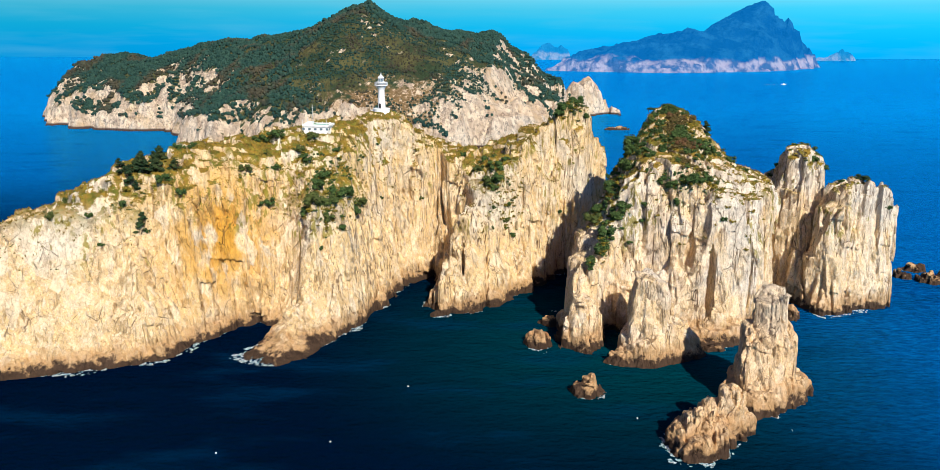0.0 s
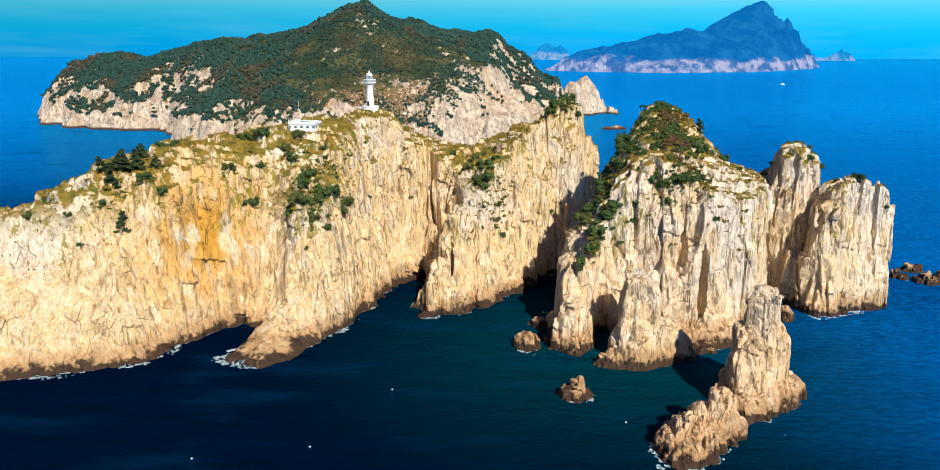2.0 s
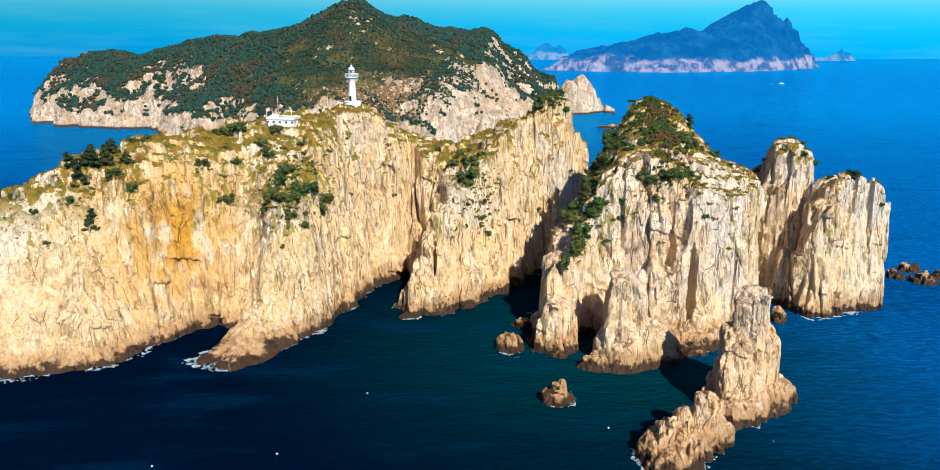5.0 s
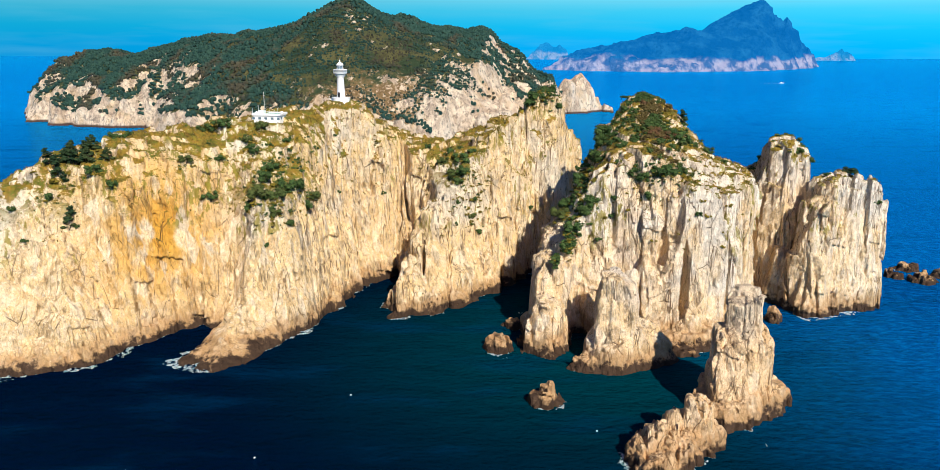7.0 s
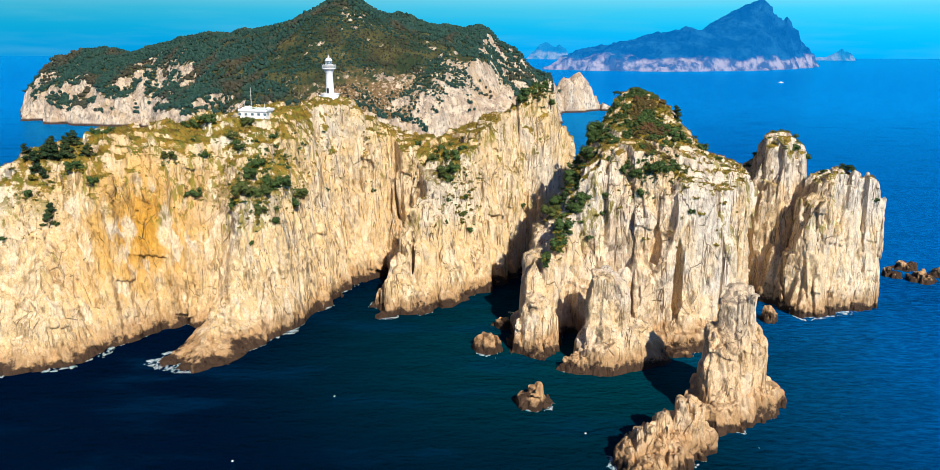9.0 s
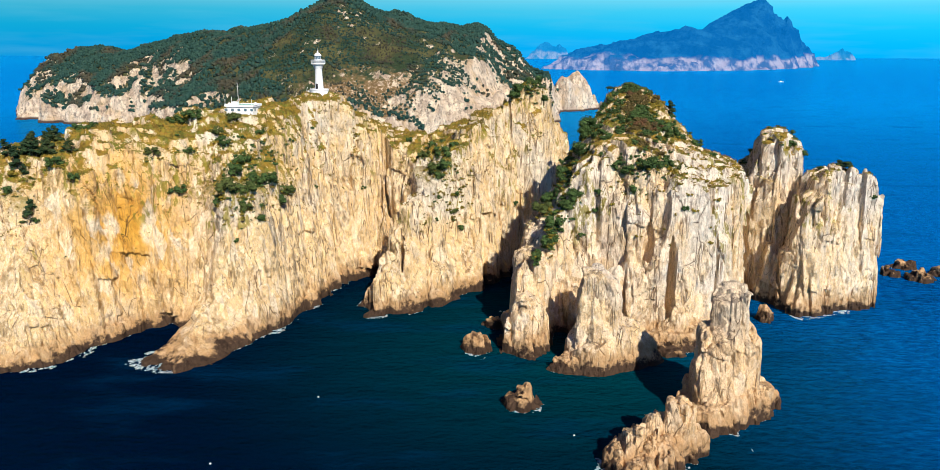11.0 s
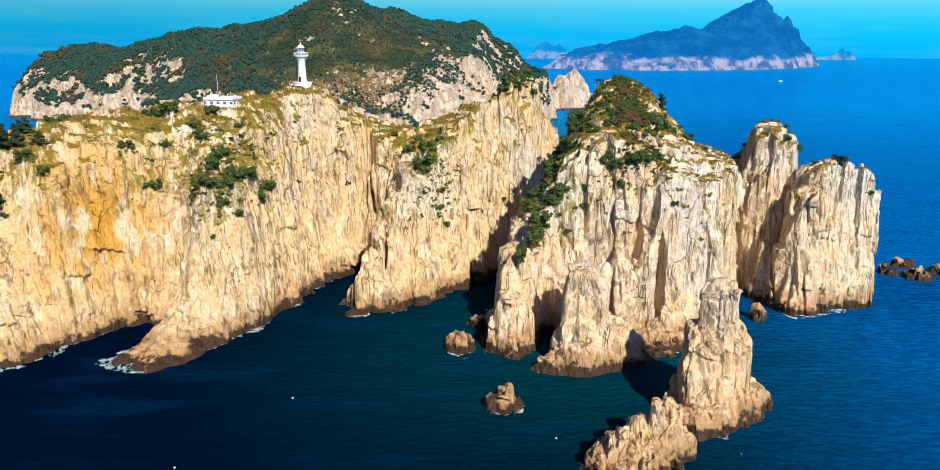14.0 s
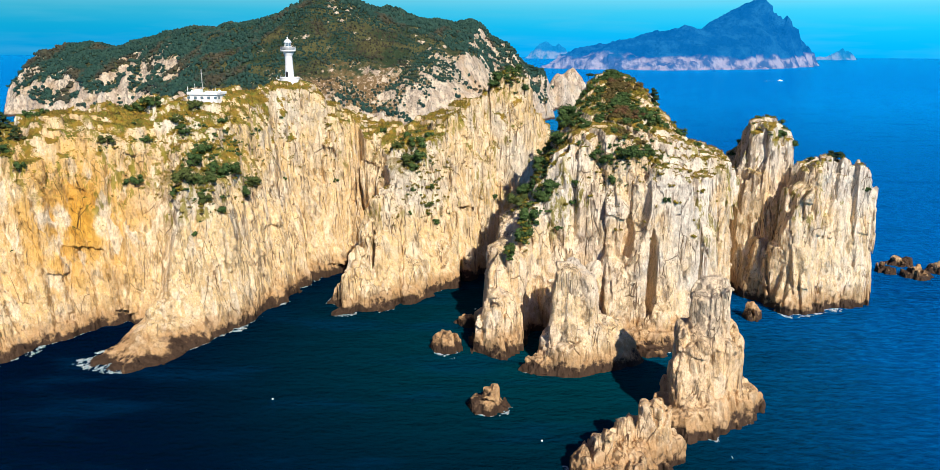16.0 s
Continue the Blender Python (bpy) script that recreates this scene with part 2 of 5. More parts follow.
ROCK = rock_material("cliff_rock", (0.84, 0.725, 0.55), (0.81, 0.52, 0.18), (0.53, 0.39, 0.26), 0.30, True, wet=0.25, warm=0.37)
STACK = rock_material("stack_rock", (0.84, 0.725, 0.57), (0.81, 0.54, 0.23), (0.48, 0.34, 0.26), 0.60, wet=0.4, warm=0.40)
REEF = rock_material("reef_rock", (0.82, 0.66, 0.46), (0.74, 0.46, 0.20), (0.38, 0.26, 0.18), 0, wet=0.4)


# ---- sea ----
def sea_material():
    m, nt, b = material("sea_water")
    swell = grain(nt, 0.05, 3, (1, 2.2, 1))
    chop = grain(nt, 0.35, 5, (1, 1.8, 1), 0.6)
    ripple = grain(nt, 1.6, 4, (1, 1.5, 1), 0.6)
    shallow = near(nt, (72.0, 248.0, 0.0), 160.0, (1.05, 1.35, 1))
    px, py = axis(nt, "Position", "X"), axis(nt, "Position", "Y")
    wind = calc(nt, "ADD", px, calc(nt, "MULTIPLY", calc(nt, "SUBTRACT", py, 200.0), 0.15))
    wind = calc(nt, "ADD", wind, calc(nt, "MULTIPLY", grain(nt, 0.012, 4), 60.0))
    open_sea = calc(nt, "MAXIMUM", step(nt, wind, 88.0, 235.0), step(nt, py, 340.0, 620.0))
    col = mix(nt, grain(nt, 0.006, 3), (0.000, 0.003, 0.015), (0.000, 0.006, 0.025))
    col = mix(nt, shallow, col, (0.000, 0.040, 0.054))
    flaw = grain(nt, 0.24, 6, (1, 2.8, 1), 0.7)
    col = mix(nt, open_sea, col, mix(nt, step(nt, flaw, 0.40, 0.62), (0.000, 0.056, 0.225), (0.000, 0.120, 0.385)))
    # distance haze and mirrored sky put into the body colour, brighter farther out
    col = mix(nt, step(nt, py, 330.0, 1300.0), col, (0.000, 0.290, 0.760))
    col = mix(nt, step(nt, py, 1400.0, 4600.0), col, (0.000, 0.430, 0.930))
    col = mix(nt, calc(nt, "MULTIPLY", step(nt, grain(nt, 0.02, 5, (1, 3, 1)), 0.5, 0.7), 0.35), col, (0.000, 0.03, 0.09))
    # dull body colour under a blue gloss that grows towards grazing
    nt.nodes.remove(b)
    body, gloss = nt.nodes.new("ShaderNodeBsdfDiffuse"), nt.nodes.new("ShaderNodeBsdfGlossy")
    fres, both, bm_ = nt.nodes.new("ShaderNodeFresnel"), nt.nodes.new("ShaderNodeMixShader"), nt.nodes.new("ShaderNodeBump")
    nt.links.new(col, body.inputs["Color"])
    # sky's reflection held down by a darker gloss tint away from the open sea
    nt.links.new(mix(nt, open_sea, (0.003, 0.05, 0.15), (0.04, 0.50, 0.92)), gloss.inputs["Color"])
    gloss.inputs["Roughness"].default_value = 0.14
    fres.inputs["IOR"].default_value = 1.33
    tall = calc(nt, "ADD", calc(nt, "MULTIPLY", swell, 2.0), calc(nt, "ADD", chop, calc(nt, "MULTIPLY", ripple, 0.25)))
    bm_.inputs["Strength"].default_value, bm_.inputs["Distance"].default_value = 1.0, 0.8
    nt.links.new(tall, bm_.inputs["Height"])
    for n in (body, gloss, fres):
        nt.links.new(bm_.outputs[0], n.inputs["Normal"])
    nt.links.new(fres.outputs[0], both.inputs[0])
    nt.links.new(body.outputs[0], both.inputs[1])
    nt.links.new(gloss.outputs[0], both.inputs[2])
    nt.links.new(both.outputs[0], nt.nodes["Material Output"].inputs[0])
    return m


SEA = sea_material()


def mesh_object(name, verts, faces, mat, smooth=False, parent=None):
    me = bpy.data.meshes.new(name)
    if isinstance(faces, np.ndarray):
        n, k = faces.shape
        me.vertices.add(len(verts))
        me.vertices.foreach_set("co", np.asarray(verts, np.float32).ravel())
        me.loops.add(n * k)
        me.loops.foreach_set("vertex_index", faces.astype(np.int32).ravel())
        me.polygons.add(n)
        me.polygons.foreach_set("loop_start", np.arange(0, n * k, k, dtype=np.int32))
        me.update(calc_edges=True)
        me.validate()
    else:
        me.from_pydata(verts, [], faces)
    me.materials.append(mat)
    me.polygons.foreach_set("use_smooth", np.full(len(me.polygons), smooth))
    me.update()
    ob = new(name, me)
    if parent:
        ob.parent = parent
    return ob


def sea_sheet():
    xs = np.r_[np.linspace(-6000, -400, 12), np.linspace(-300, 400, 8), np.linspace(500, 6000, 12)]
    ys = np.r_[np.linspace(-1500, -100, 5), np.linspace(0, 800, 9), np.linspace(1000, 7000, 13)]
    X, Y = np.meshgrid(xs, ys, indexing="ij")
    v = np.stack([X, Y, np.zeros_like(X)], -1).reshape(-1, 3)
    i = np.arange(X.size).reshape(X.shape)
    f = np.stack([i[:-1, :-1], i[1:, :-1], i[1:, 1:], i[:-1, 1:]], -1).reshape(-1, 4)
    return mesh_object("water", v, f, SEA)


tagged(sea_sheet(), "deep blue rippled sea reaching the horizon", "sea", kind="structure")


# ---- rock building: solids from outlines, broken into columns and blocks ----
def hashed(a, b, c=0):
    """Even random numbers from whole ones, in -1..1."""
    a, b, c = (np.asarray(v).astype(np.int32).view(np.uint32) for v in (a, b, c))
    h = (a * np.uint32(73856093)) ^ (b * np.uint32(19349663)) ^ (c * np.uint32(83492791))
    h = (h ^ (h >> np.uint32(13))) * np.uint32(1274126177)
    h = (h ^ (h >> np.uint32(15))) * np.uint32(2246822519)
    return ((h >> np.uint32(8)).astype(np.float32) / np.float32(0x7FFFFF)) - np.float32(1.0)


def vnoise(x, y, z):
    """Smooth noise in -1..1."""
    i, j, k = np.floor(x), np.floor(y), np.floor(z)
    u, v, w = x - i, y - j, z - k
    u, v, w = u * u * (3 - 2 * u), v * v * (3 - 2 * v), w * w * (3 - 2 * w)
    i, j, k = i.astype(np.int32), j.astype(np.int32), k.astype(np.int32)
    out = 0
    for a in (0, 1):
        for b in (0, 1):
            for c in (0, 1):
                out = out + hashed(i + a, j + b, k + c) * (u if a else 1 - u) * (v if b else 1 - v) * (w if c else 1 - w)
    return out


def columns(x, y, size, salt):
    """Upright cells: each one's number, its middle, and how far the point is from its edge."""
    x, y = x / size, y / size
    i, j = np.floor(x), np.floor(y)
    d1 = np.full(x.shape, 9.0, np.float32)
    d2 = d1.copy()
    ci, cj = np.zeros(x.shape, np.int32), np.zeros(x.shape, np.int32)
    mx, my = np.zeros(x.shape, np.float32), np.zeros(x.shape, np.float32)
    for a in (-1, 0, 1):
        for b in (-1, 0, 1):
            p, q = (i + a).astype(np.int32), (j + b).astype(np.int32)
            dx = p + 0.5 + 0.42 * hashed(p, q, salt) - x
            dy = q + 0.5 + 0.42 * hashed(p, q, salt + 5) - y
            d = np.sqrt(dx * dx + dy * dy)
            closer = d < d1
            d2 = np.where(closer, d1, np.minimum(d2, d))
            ci, cj = np.where(closer, p, ci), np.where(closer, q, cj)
            mx, my = np.where(closer, dx, mx), np.where(closer, dy, my)
            d1 = np.where(closer, d, d1)
    return ci, cj, mx * size, my * size, (d2 - d1) * size


def outline_distance(X, Y, pts):
    """Signed distance to a closed outline, inside negative."""
    best, inside = np.full(X.shape, 1e9), np.zeros(X.shape, bool)
    for (ax, ay), (bx, by) in zip(pts, pts[1:] + pts[:1]):
        ex, ey = bx - ax, by - ay
        t = np.clip(((X - ax) * ex + (Y - ay) * ey) / (ex * ex + ey * ey), 0, 1)
        best = np.minimum(best, np.hypot(X - ax - t * ex, Y - ay - t * ey))
        with np.errstate(divide="ignore", invalid="ignore"):
            cross = ((ay > Y) != (by > Y)) & (X < ex * (Y - ay) / (ey if ey else 1e-9) + ax)
        inside ^= cross
    return np.where(inside, -best, best)


def blend_values(X, Y, ctrl, power=2.0, soft=3.0):
    """Smooth blend of the values given at some places."""
    num = den = 0
    for x, y, v in ctrl:
        w = ((X - x) ** 2 + (Y - y) ** 2 + soft * soft) ** -power
        num, den = num + w * v, den + w
    return num / den


def surface(X, Y, ctrl):
    """A height sheet stretched over the given summits, rims and saddles."""
    c = np.array(ctrl, float)
    r = np.hypot(c[:, None, 0] - c[None, :, 0], c[:, None, 1] - c[None, :, 1])
    n = len(c)
    A = np.zeros((n + 1, n + 1))
    A[:n, :n], A[:n, n], A[n, :n] = r, 1, 1
    s = np.linalg.solve(A, np.r_[c[:, 2], 0])
    out = np.full(X.shape, s[n])
    for k in range(n):
        out = out + s[k] * np.hypot(X - c[k, 0], Y - c[k, 1])
    return out


def mass(X, Y, outline, lean, tops):
    """One body of rock as plan fields: distance to its outline at the sea, lean of its sides per metre of height, top, steepness of the top."""
    T = surface(X, Y, tops)
    gx, gy = np.gradient(T, X[1, 0] - X[0, 0])
    return [A.astype(np.float32) for A in (outline_distance(X, Y, outline), blend_values(X, Y, lean), T, np.sqrt(1 + gx * gx + gy * gy))]


def solid(d, k, T, g, z):
    return np.maximum((d + k * np.maximum(z, 0)) / np.sqrt(1 + k * k), (z - T) / g)


def sampled(A, fx, fy):
    """Values of a plan field between its grid points."""
    fx, fy = np.clip(fx, 0, A.shape[0] - 1.001), np.clip(fy, 0, A.shape[1] - 1.001)
    i, j = fx.astype(np.int32), fy.astype(np.int32)
    u, v = (fx - i).astype(np.float32), (fy - j).astype(np.float32)
    return (A[i, j] * (1 - u) + A[i + 1, j] * u) * (1 - v) + (A[i, j + 1] * (1 - u) + A[i + 1, j + 1] * u) * v


def nets(F, origin, h):
    """Surface of the solid F < 0 on a grid, as quads."""
    S = F < 0
    n = np.array(F.shape)
    corner = [(a, b, c) for a in (0, 1) for b in (0, 1) for c in (0, 1)]
    view = lambda A, o: A[o[0]:n[0] - 1 + o[0], o[1]:n[1] - 1 + o[1], o[2]:n[2] - 1 + o[2]]
    count = sum(view(S, o).astype(np.int8) for o in corner)
    active = (count > 0) & (count < 8)
    idx = np.argwhere(active)
    lookup = np.full(active.shape, -1, np.int32)
    lookup[active] = np.arange(len(idx))
    vals = {o: F[idx[:, 0] + o[0], idx[:, 1] + o[1], idx[:, 2] + o[2]] for o in corner}
    acc, cnt = np.zeros((len(idx), 3), np.float32), np.zeros(len(idx), np.float32)
    for o in corner:
        for ax in range(3):
            if o[ax] == 0:
                p = tuple(o[k] + (k == ax) for k in range(3))
                a, b = vals[o], vals[p]
                hit = (a < 0) != (b < 0)
                t = np.where(hit, a / np.where(hit, a - b, 1), 0)
                point = np.array(o, np.float32)[None] + t[:, None] * np.eye(3, dtype=np.float32)[ax]
                acc += point * hit[:, None]
                cnt += hit
    verts = (idx + acc / cnt[:, None]) * h + np.array(origin)
    quads = []
    for ax in range(3):
        u, v = (ax + 1) % 3, (ax + 2) % 3
        sl0 = [slice(1, n[k] - 1) for k in range(3)]
        sl0[ax] = slice(0, n[ax] - 1)
        sl1 = list(sl0)
        sl1[ax] = slice(1, n[ax])
        a, b = S[tuple(sl0)], S[tuple(sl1)]
        for sense in (True, False):
            e = np.argwhere((a & ~b) if sense else (~a & b))
            base = e + np.array([0 if k == ax else 1 for k in range(3)])
            q = []
            for du, dv in ((1, 1), (0, 1), (0, 0), (1, 0)):
                c = base.copy()
                c[:, u] -= du
                c[:, v] -= dv
                q.append(lookup[c[:, 0], c[:, 1], c[:, 2]])
            q = np.stack(q, -1)
            quads.append(q if sense else q[:, ::-1])
    return verts, np.concatenate(quads)


def whole(v, q, least=400):
    """Drops loose crumbs that hang free of the main body."""
    lab = np.arange(len(v))
    for _ in range(80):
        low = lab[q].min(1)
        old = lab.copy()
        for k in range(4):
            np.minimum.at(lab, q[:, k], low)
        lab = lab[lab]
        if (lab == old).all():
            break
    size = np.bincount(lab, minlength=len(v))
    keep = size[lab] >= least
    index = np.cumsum(keep) - 1
    return v[keep], index[q[keep[q].all(1)]]


SHORES = []


def seams(x, y, z, size, tall, width, salt):
    """1 along wandering upright joints, 0 between them."""
    return np.clip(1 - np.abs(vnoise(x / size, y / size, z / (size * tall) + salt)) / width, 0, 1)


def break_up(x, y, z, blocky, fluted, salt, cell, pull):
    """Joints: where each bit of rock takes its shape from (the middle of its column), and how far it stands back (+) or out (-)."""
    wx = x + 1.8 * cell * vnoise(x / 16, y / 16, z / 30 + salt) + 0.05 * z
    wy = y + 1.8 * cell * vnoise(x / 16 + 40, y / 16, z / 30 + salt)
    i1, j1, mx1, my1, e1 = columns(wx, wy, 12.0 * cell, salt)
    i2, j2, mx2, my2, e2 = columns(wx + 0.6 * vnoise(x / 4, y / 4, z / 9), wy, 4.6 * cell, salt + 11)
    qx, qy = x + pull * (0.55 * mx2 + 0.25 * mx1), y + pull * (0.55 * my2 + 0.25 * my1)
    seg1 = np.floor(z / 15 + 0.02 * x + 3 * hashed(i1, j1, 3))
    seg2 = np.floor(z / 6.5 + 0.05 * x + 3 * hashed(i2, j2, 7))
    bare = np.clip(0.5 + 1.3 * vnoise(x / 24, y / 24, z / 24 + salt + 4), 0.1, 1)      # broken and sound stretches
    deep = seams(wx, wy, z, 12.0 * cell, 12.0, 0.08, salt + 0.3)
    mid = seams(wx + 30, wy, z, 5.0, 14.0, 0.12, salt + 9.3)
    slant = seams(x + 0.45 * z, y, z, 10.0, 12.0, 0.05, salt + 5.5)
    d = fluted * (1.5 * hashed(i1, j1, 17) + 0.45 * hashed(i2, j2, 23) + 1.6 * np.exp(-e1 * 1.8) * bare + 2.6 * deep + 1.2 * mid * (0.4 + 0.6 * bare) - 0.9)
    d = d + blocky * (0.75 * hashed(i1, j1, seg1 + 31) + 0.5 * bare * hashed(i2, j2, seg2 + 41) + 0.7 * np.exp(-e2 * 3.0) * bare + 0.8 * slant + 0.25 * mid * bare)
    d = d + cell * (1.5 * vnoise(x / 21, y / 21, z / 30 + salt) + 0.6 * vnoise(x / 8, y / 8, z / 10)) + 0.4 * bare * vnoise(x / 2.6, y / 2.6, z / 3.4) - 0.5
    return qx, qy, d, hashed(i2, j2, 61)


def rock(name, box, h, masses, mat, blocky=1.0, fluted=1.0, salt=1, hollows=(), weights=None, level=-2.0, cell=1.0, pull=0.85, jag=1.5, parent=None, terrace=0.0):
    """A rock: the bodies run together, hollows cut out, the surface broken along its joints."""
    (x0, x1), (y0, y1), z1 = box
    xs, ys, zs = (np.arange(lo, hi, h).astype(np.float32) for lo, hi in ((x0, x1), (y0, y1), (level, z1)))
    X, Y = np.meshgrid(xs, ys, indexing="ij")
    bodies = [mass(X, Y, *m) for m in masses]
    F = None
    for body in bodies:
        f = solid(*(A[:, :, None] for A in body), zs[None, None, :])
        F = f if F is None else np.minimum(F, f)
    near_surface = np.abs(F) < 5.0
    for (cx, cy, cz), (rx, ry, rz) in hollows:
        i0, i1, j0, j1 = np.searchsorted(xs, (cx - rx, cx + rx)).tolist() + np.searchsorted(ys, (cy - ry, cy + ry)).tolist()
        k0, k1 = np.searchsorted(zs, (cz - rz, cz + rz)).tolist()
        near_surface[i0:i1, j0:j1, k0:k1] = True
    a, b, c = np.nonzero(near_surface)
    px, py, pz = xs[a], ys[b], zs[c]
    bl, fl, pl = (blocky, fluted, pull) if weights is None else weights(px, py, pz)
    qx, qy, d, uneven = break_up(px, py, pz, bl, fl, salt, cell, pl)
    fx, fy = (qx - x0) / h, (qy - y0) / h
    G = None
    for body in bodies:
        fd, fk, ft, fg = (sampled(A, fx, fy) for A in body)
        if terrace:
            w = terrace * np.clip((ft - 44) / 6, 0, 1) * np.clip((-46 - px) / 8, 0, 1)
            tz = ft / 4.2 + 0.7 * vnoise(px / 15, py / 15, px * 0 + 2) + 0.2 * vnoise(px / 4, py / 4, px * 0)
            fr = tz - np.floor(tz)
            ft = ft + w * 4.2 * (np.clip(fr / 0.22, 0, 1) - fr - 0.39)
        g = solid(fd, fk, ft + jag * uneven, fg, pz)
        G = g if G is None else np.minimum(G, g)
    cut = np.full(G.shape, -9.0, np.float32)
    for (cx, cy, cz), (rx, ry, rz) in hollows:
        r = np.sqrt(((px - cx) / rx) ** 2 + ((py - cy) / ry) ** 2 + ((pz - cz) / rz) ** 2)
        cut = np.maximum(cut, (1 - r) * min(rx, ry, rz))
    G = np.maximum(G + d, cut + 0.45 * d)
    F[a, b, c] = G
    F[0], F[-1], F[:, 0], F[:, -1], F[:, :, -1] = 1, 1, 1, 1, 1
    SHORES.append((X, Y, F[:, :, int((0.05 - level) / h)], h))
    v, q = whole(*nets(F, (x0, y0, level), h))
    return mesh_object(name, v, q, mat, parent=parent)


# the lighthouse island: headland, cave bay, sea wall and the ridge that ends it
ISLAND_OUTLINE = [
    (-250, 242), (-222, 214), (-190, 205), (-150, 210), (-126, 219), (-106, 226), (-99, 242), (-93, 252), (-82, 261), (-72, 256),
    (-75, 240), (-77, 231), (-65, 228), (-55, 236), (-49, 248), (-39, 264), (-35, 286), (-31, 308), (-17, 325), (-14, 308),
    (-19, 285), (-13, 271), (-4, 273), (4, 280), (14, 287), (24, 298), (31, 313), (37, 323), (47, 327), (58, 334), (68, 352),
    (58, 366), (20, 372), (-30, 378), (-90, 368), (-150, 335), (-205, 305), (-246, 272)]
ISLAND_LEAN = [
    (-200, 210, 0.8), (-150, 222, 0.62), (-127, 232, 0.58), (-108, 236, 0.42), (-97, 250, 0.08), (-84, 264, 0.10), (-71, 252, 0.8),
    (-76, 231, 2.4), (-62, 233, 1.6), (-62, 262, 0.30), (-46, 262, 0.25), (-36, 292, 0.26), (-30, 312, 0.22), (-19, 322, 0.04), (-13, 312, 0.36), (-16, 300, 0.4),
    (-15, 280, 0.45), (-3, 276, 0.5), (14, 294, 0.48), (30, 312, 0.22), (36, 324, 0.15), (55, 330, 0.12), (66, 350, 0.1), (0, 360, 0.6), (-120, 340, 0.8)]
ISLAND_TOPS = [
    (-235, 243, 10), (-172, 265, 38), (-147, 263, 52), (-128, 264, 60), (-118, 254, 58), (-108, 268, 67), (-92, 285, 70), (-101, 260, 64), (-96, 253, 57), (-82, 282, 68), (-63, 300, 70), (-58, 291, 68),
    (-59, 282, 60), (-54, 271, 48), (-46, 268, 40), (-42, 318, 72), (-41, 331, 72.6), (-31, 329, 69), (-18, 340, 62), (10, 316, 53), (-2, 291, 32), (-12, 300, 30), (-13, 314, 42), (8, 330, 56),
    (30, 341, 66), (44, 339, 78), (51, 341, 72), (57, 345, 62), (63, 352, 54), (-30, 360, 50), (-90, 330, 55), (-140, 300, 42), (-200, 275, 20)]


def island_weights(x, y, z):
    w = np.clip((x + 62) / 30, 0, 1)
    high = np.clip((z - 46) / 8, 0, 1) * np.clip((-44 - x) / 8, 0, 1)
    return 1.05 - 0.3 * w - 0.45 * high, 0.26 + 0.40 * w + 0.2 * np.clip((x + 20) / 15, 0, 1) - 0.12 * high, 0.35 + 0.4 * w - 0.15 * high


island = rock("lighthouse_island", ((-240, 72), (198, 380), 86), 0.6, [(ISLAND_OUTLINE, ISLAND_LEAN, ISLAND_TOPS)], ROCK, salt=3,
              hollows=[((-84, 257, 33), (7, 5, 1.8)), ((-89, 255, 27), (1.4, 4, 7)), ((-79, 258, 36), (4, 4, 1.4)), ((-74, 251, 2), (6, 5, 5)), ((-4, 286, 17), (1.5, 10, 23)), ((26, 308, 30), (1.2, 5, 40))], weights=island_weights, terrace=0.9)
tagged(island, "rocky island of pale cream and ochre sea cliffs with grassy top", "island", kind="structure")

# the peaked stack with its buttress
STACK_OUTLINE = [(34, 241), (39, 238), (45, 241), (48, 249), (58, 253), (74, 250), (86, 246), (100, 250), (110, 260), (119, 279), (122, 296),
                 (122, 322), (106, 338), (76, 334), (60, 322), (46, 300), (38, 280), (34, 262)]
STACK_LEAN = [(35, 245, 0.22), (45, 250, 0.2), (70, 255, 0.2), (88, 252, 0.14), (105, 262, 0.1), (121, 292, 0.04), (100, 335, 0.5), (50, 312, 0.35), (37, 272, 0.12)]
STACK_TOPS = [(79, 303, 79), (67, 304, 73), (59, 305, 58), (50, 290, 44), (41, 275, 32), (42, 249, 28), (48, 254, 35), (59, 257, 48), (71, 264, 63), (80, 268, 60), (88, 270, 60),
              (100, 283, 57), (110, 287, 53), (118, 293, 47), (88, 300, 75.5), (94, 299, 67), (104, 301, 55), (119, 306, 45), (122, 316, 42), (75, 318, 62), (86, 325, 52), (58, 318, 46),
              (75, 285, 71), (85, 285, 68), (66, 281, 62), (57, 276, 52), (96, 262, 50), (95, 276, 60), (36, 262, 24)]
BUTTRESS_OUTLINE = [(45, 228), (51, 224), (60, 222), (72, 228), (80, 235), (77, 243), (62, 247), (52, 241)]
BUTTRESS_LEAN = [(48, 229, 0.40), (60, 225, 0.2), (76, 236, 0.46), (60, 245, 0.1)]
BUTTRESS_TOPS = [(57, 227, 9), (66, 230, 13), (73, 235, 9), (50, 229, 4), (60, 242, 16)]
def stack_weights(x, y, z):
    """Smoother under the thicket of the summit."""
    top = np.clip((z + 0.16 * (y - 270) - 58) / 6, 0, 1)
    return 0.85 - 0.5 * top, 0.95 - 0.7 * top, 0.7 - 0.45 * top


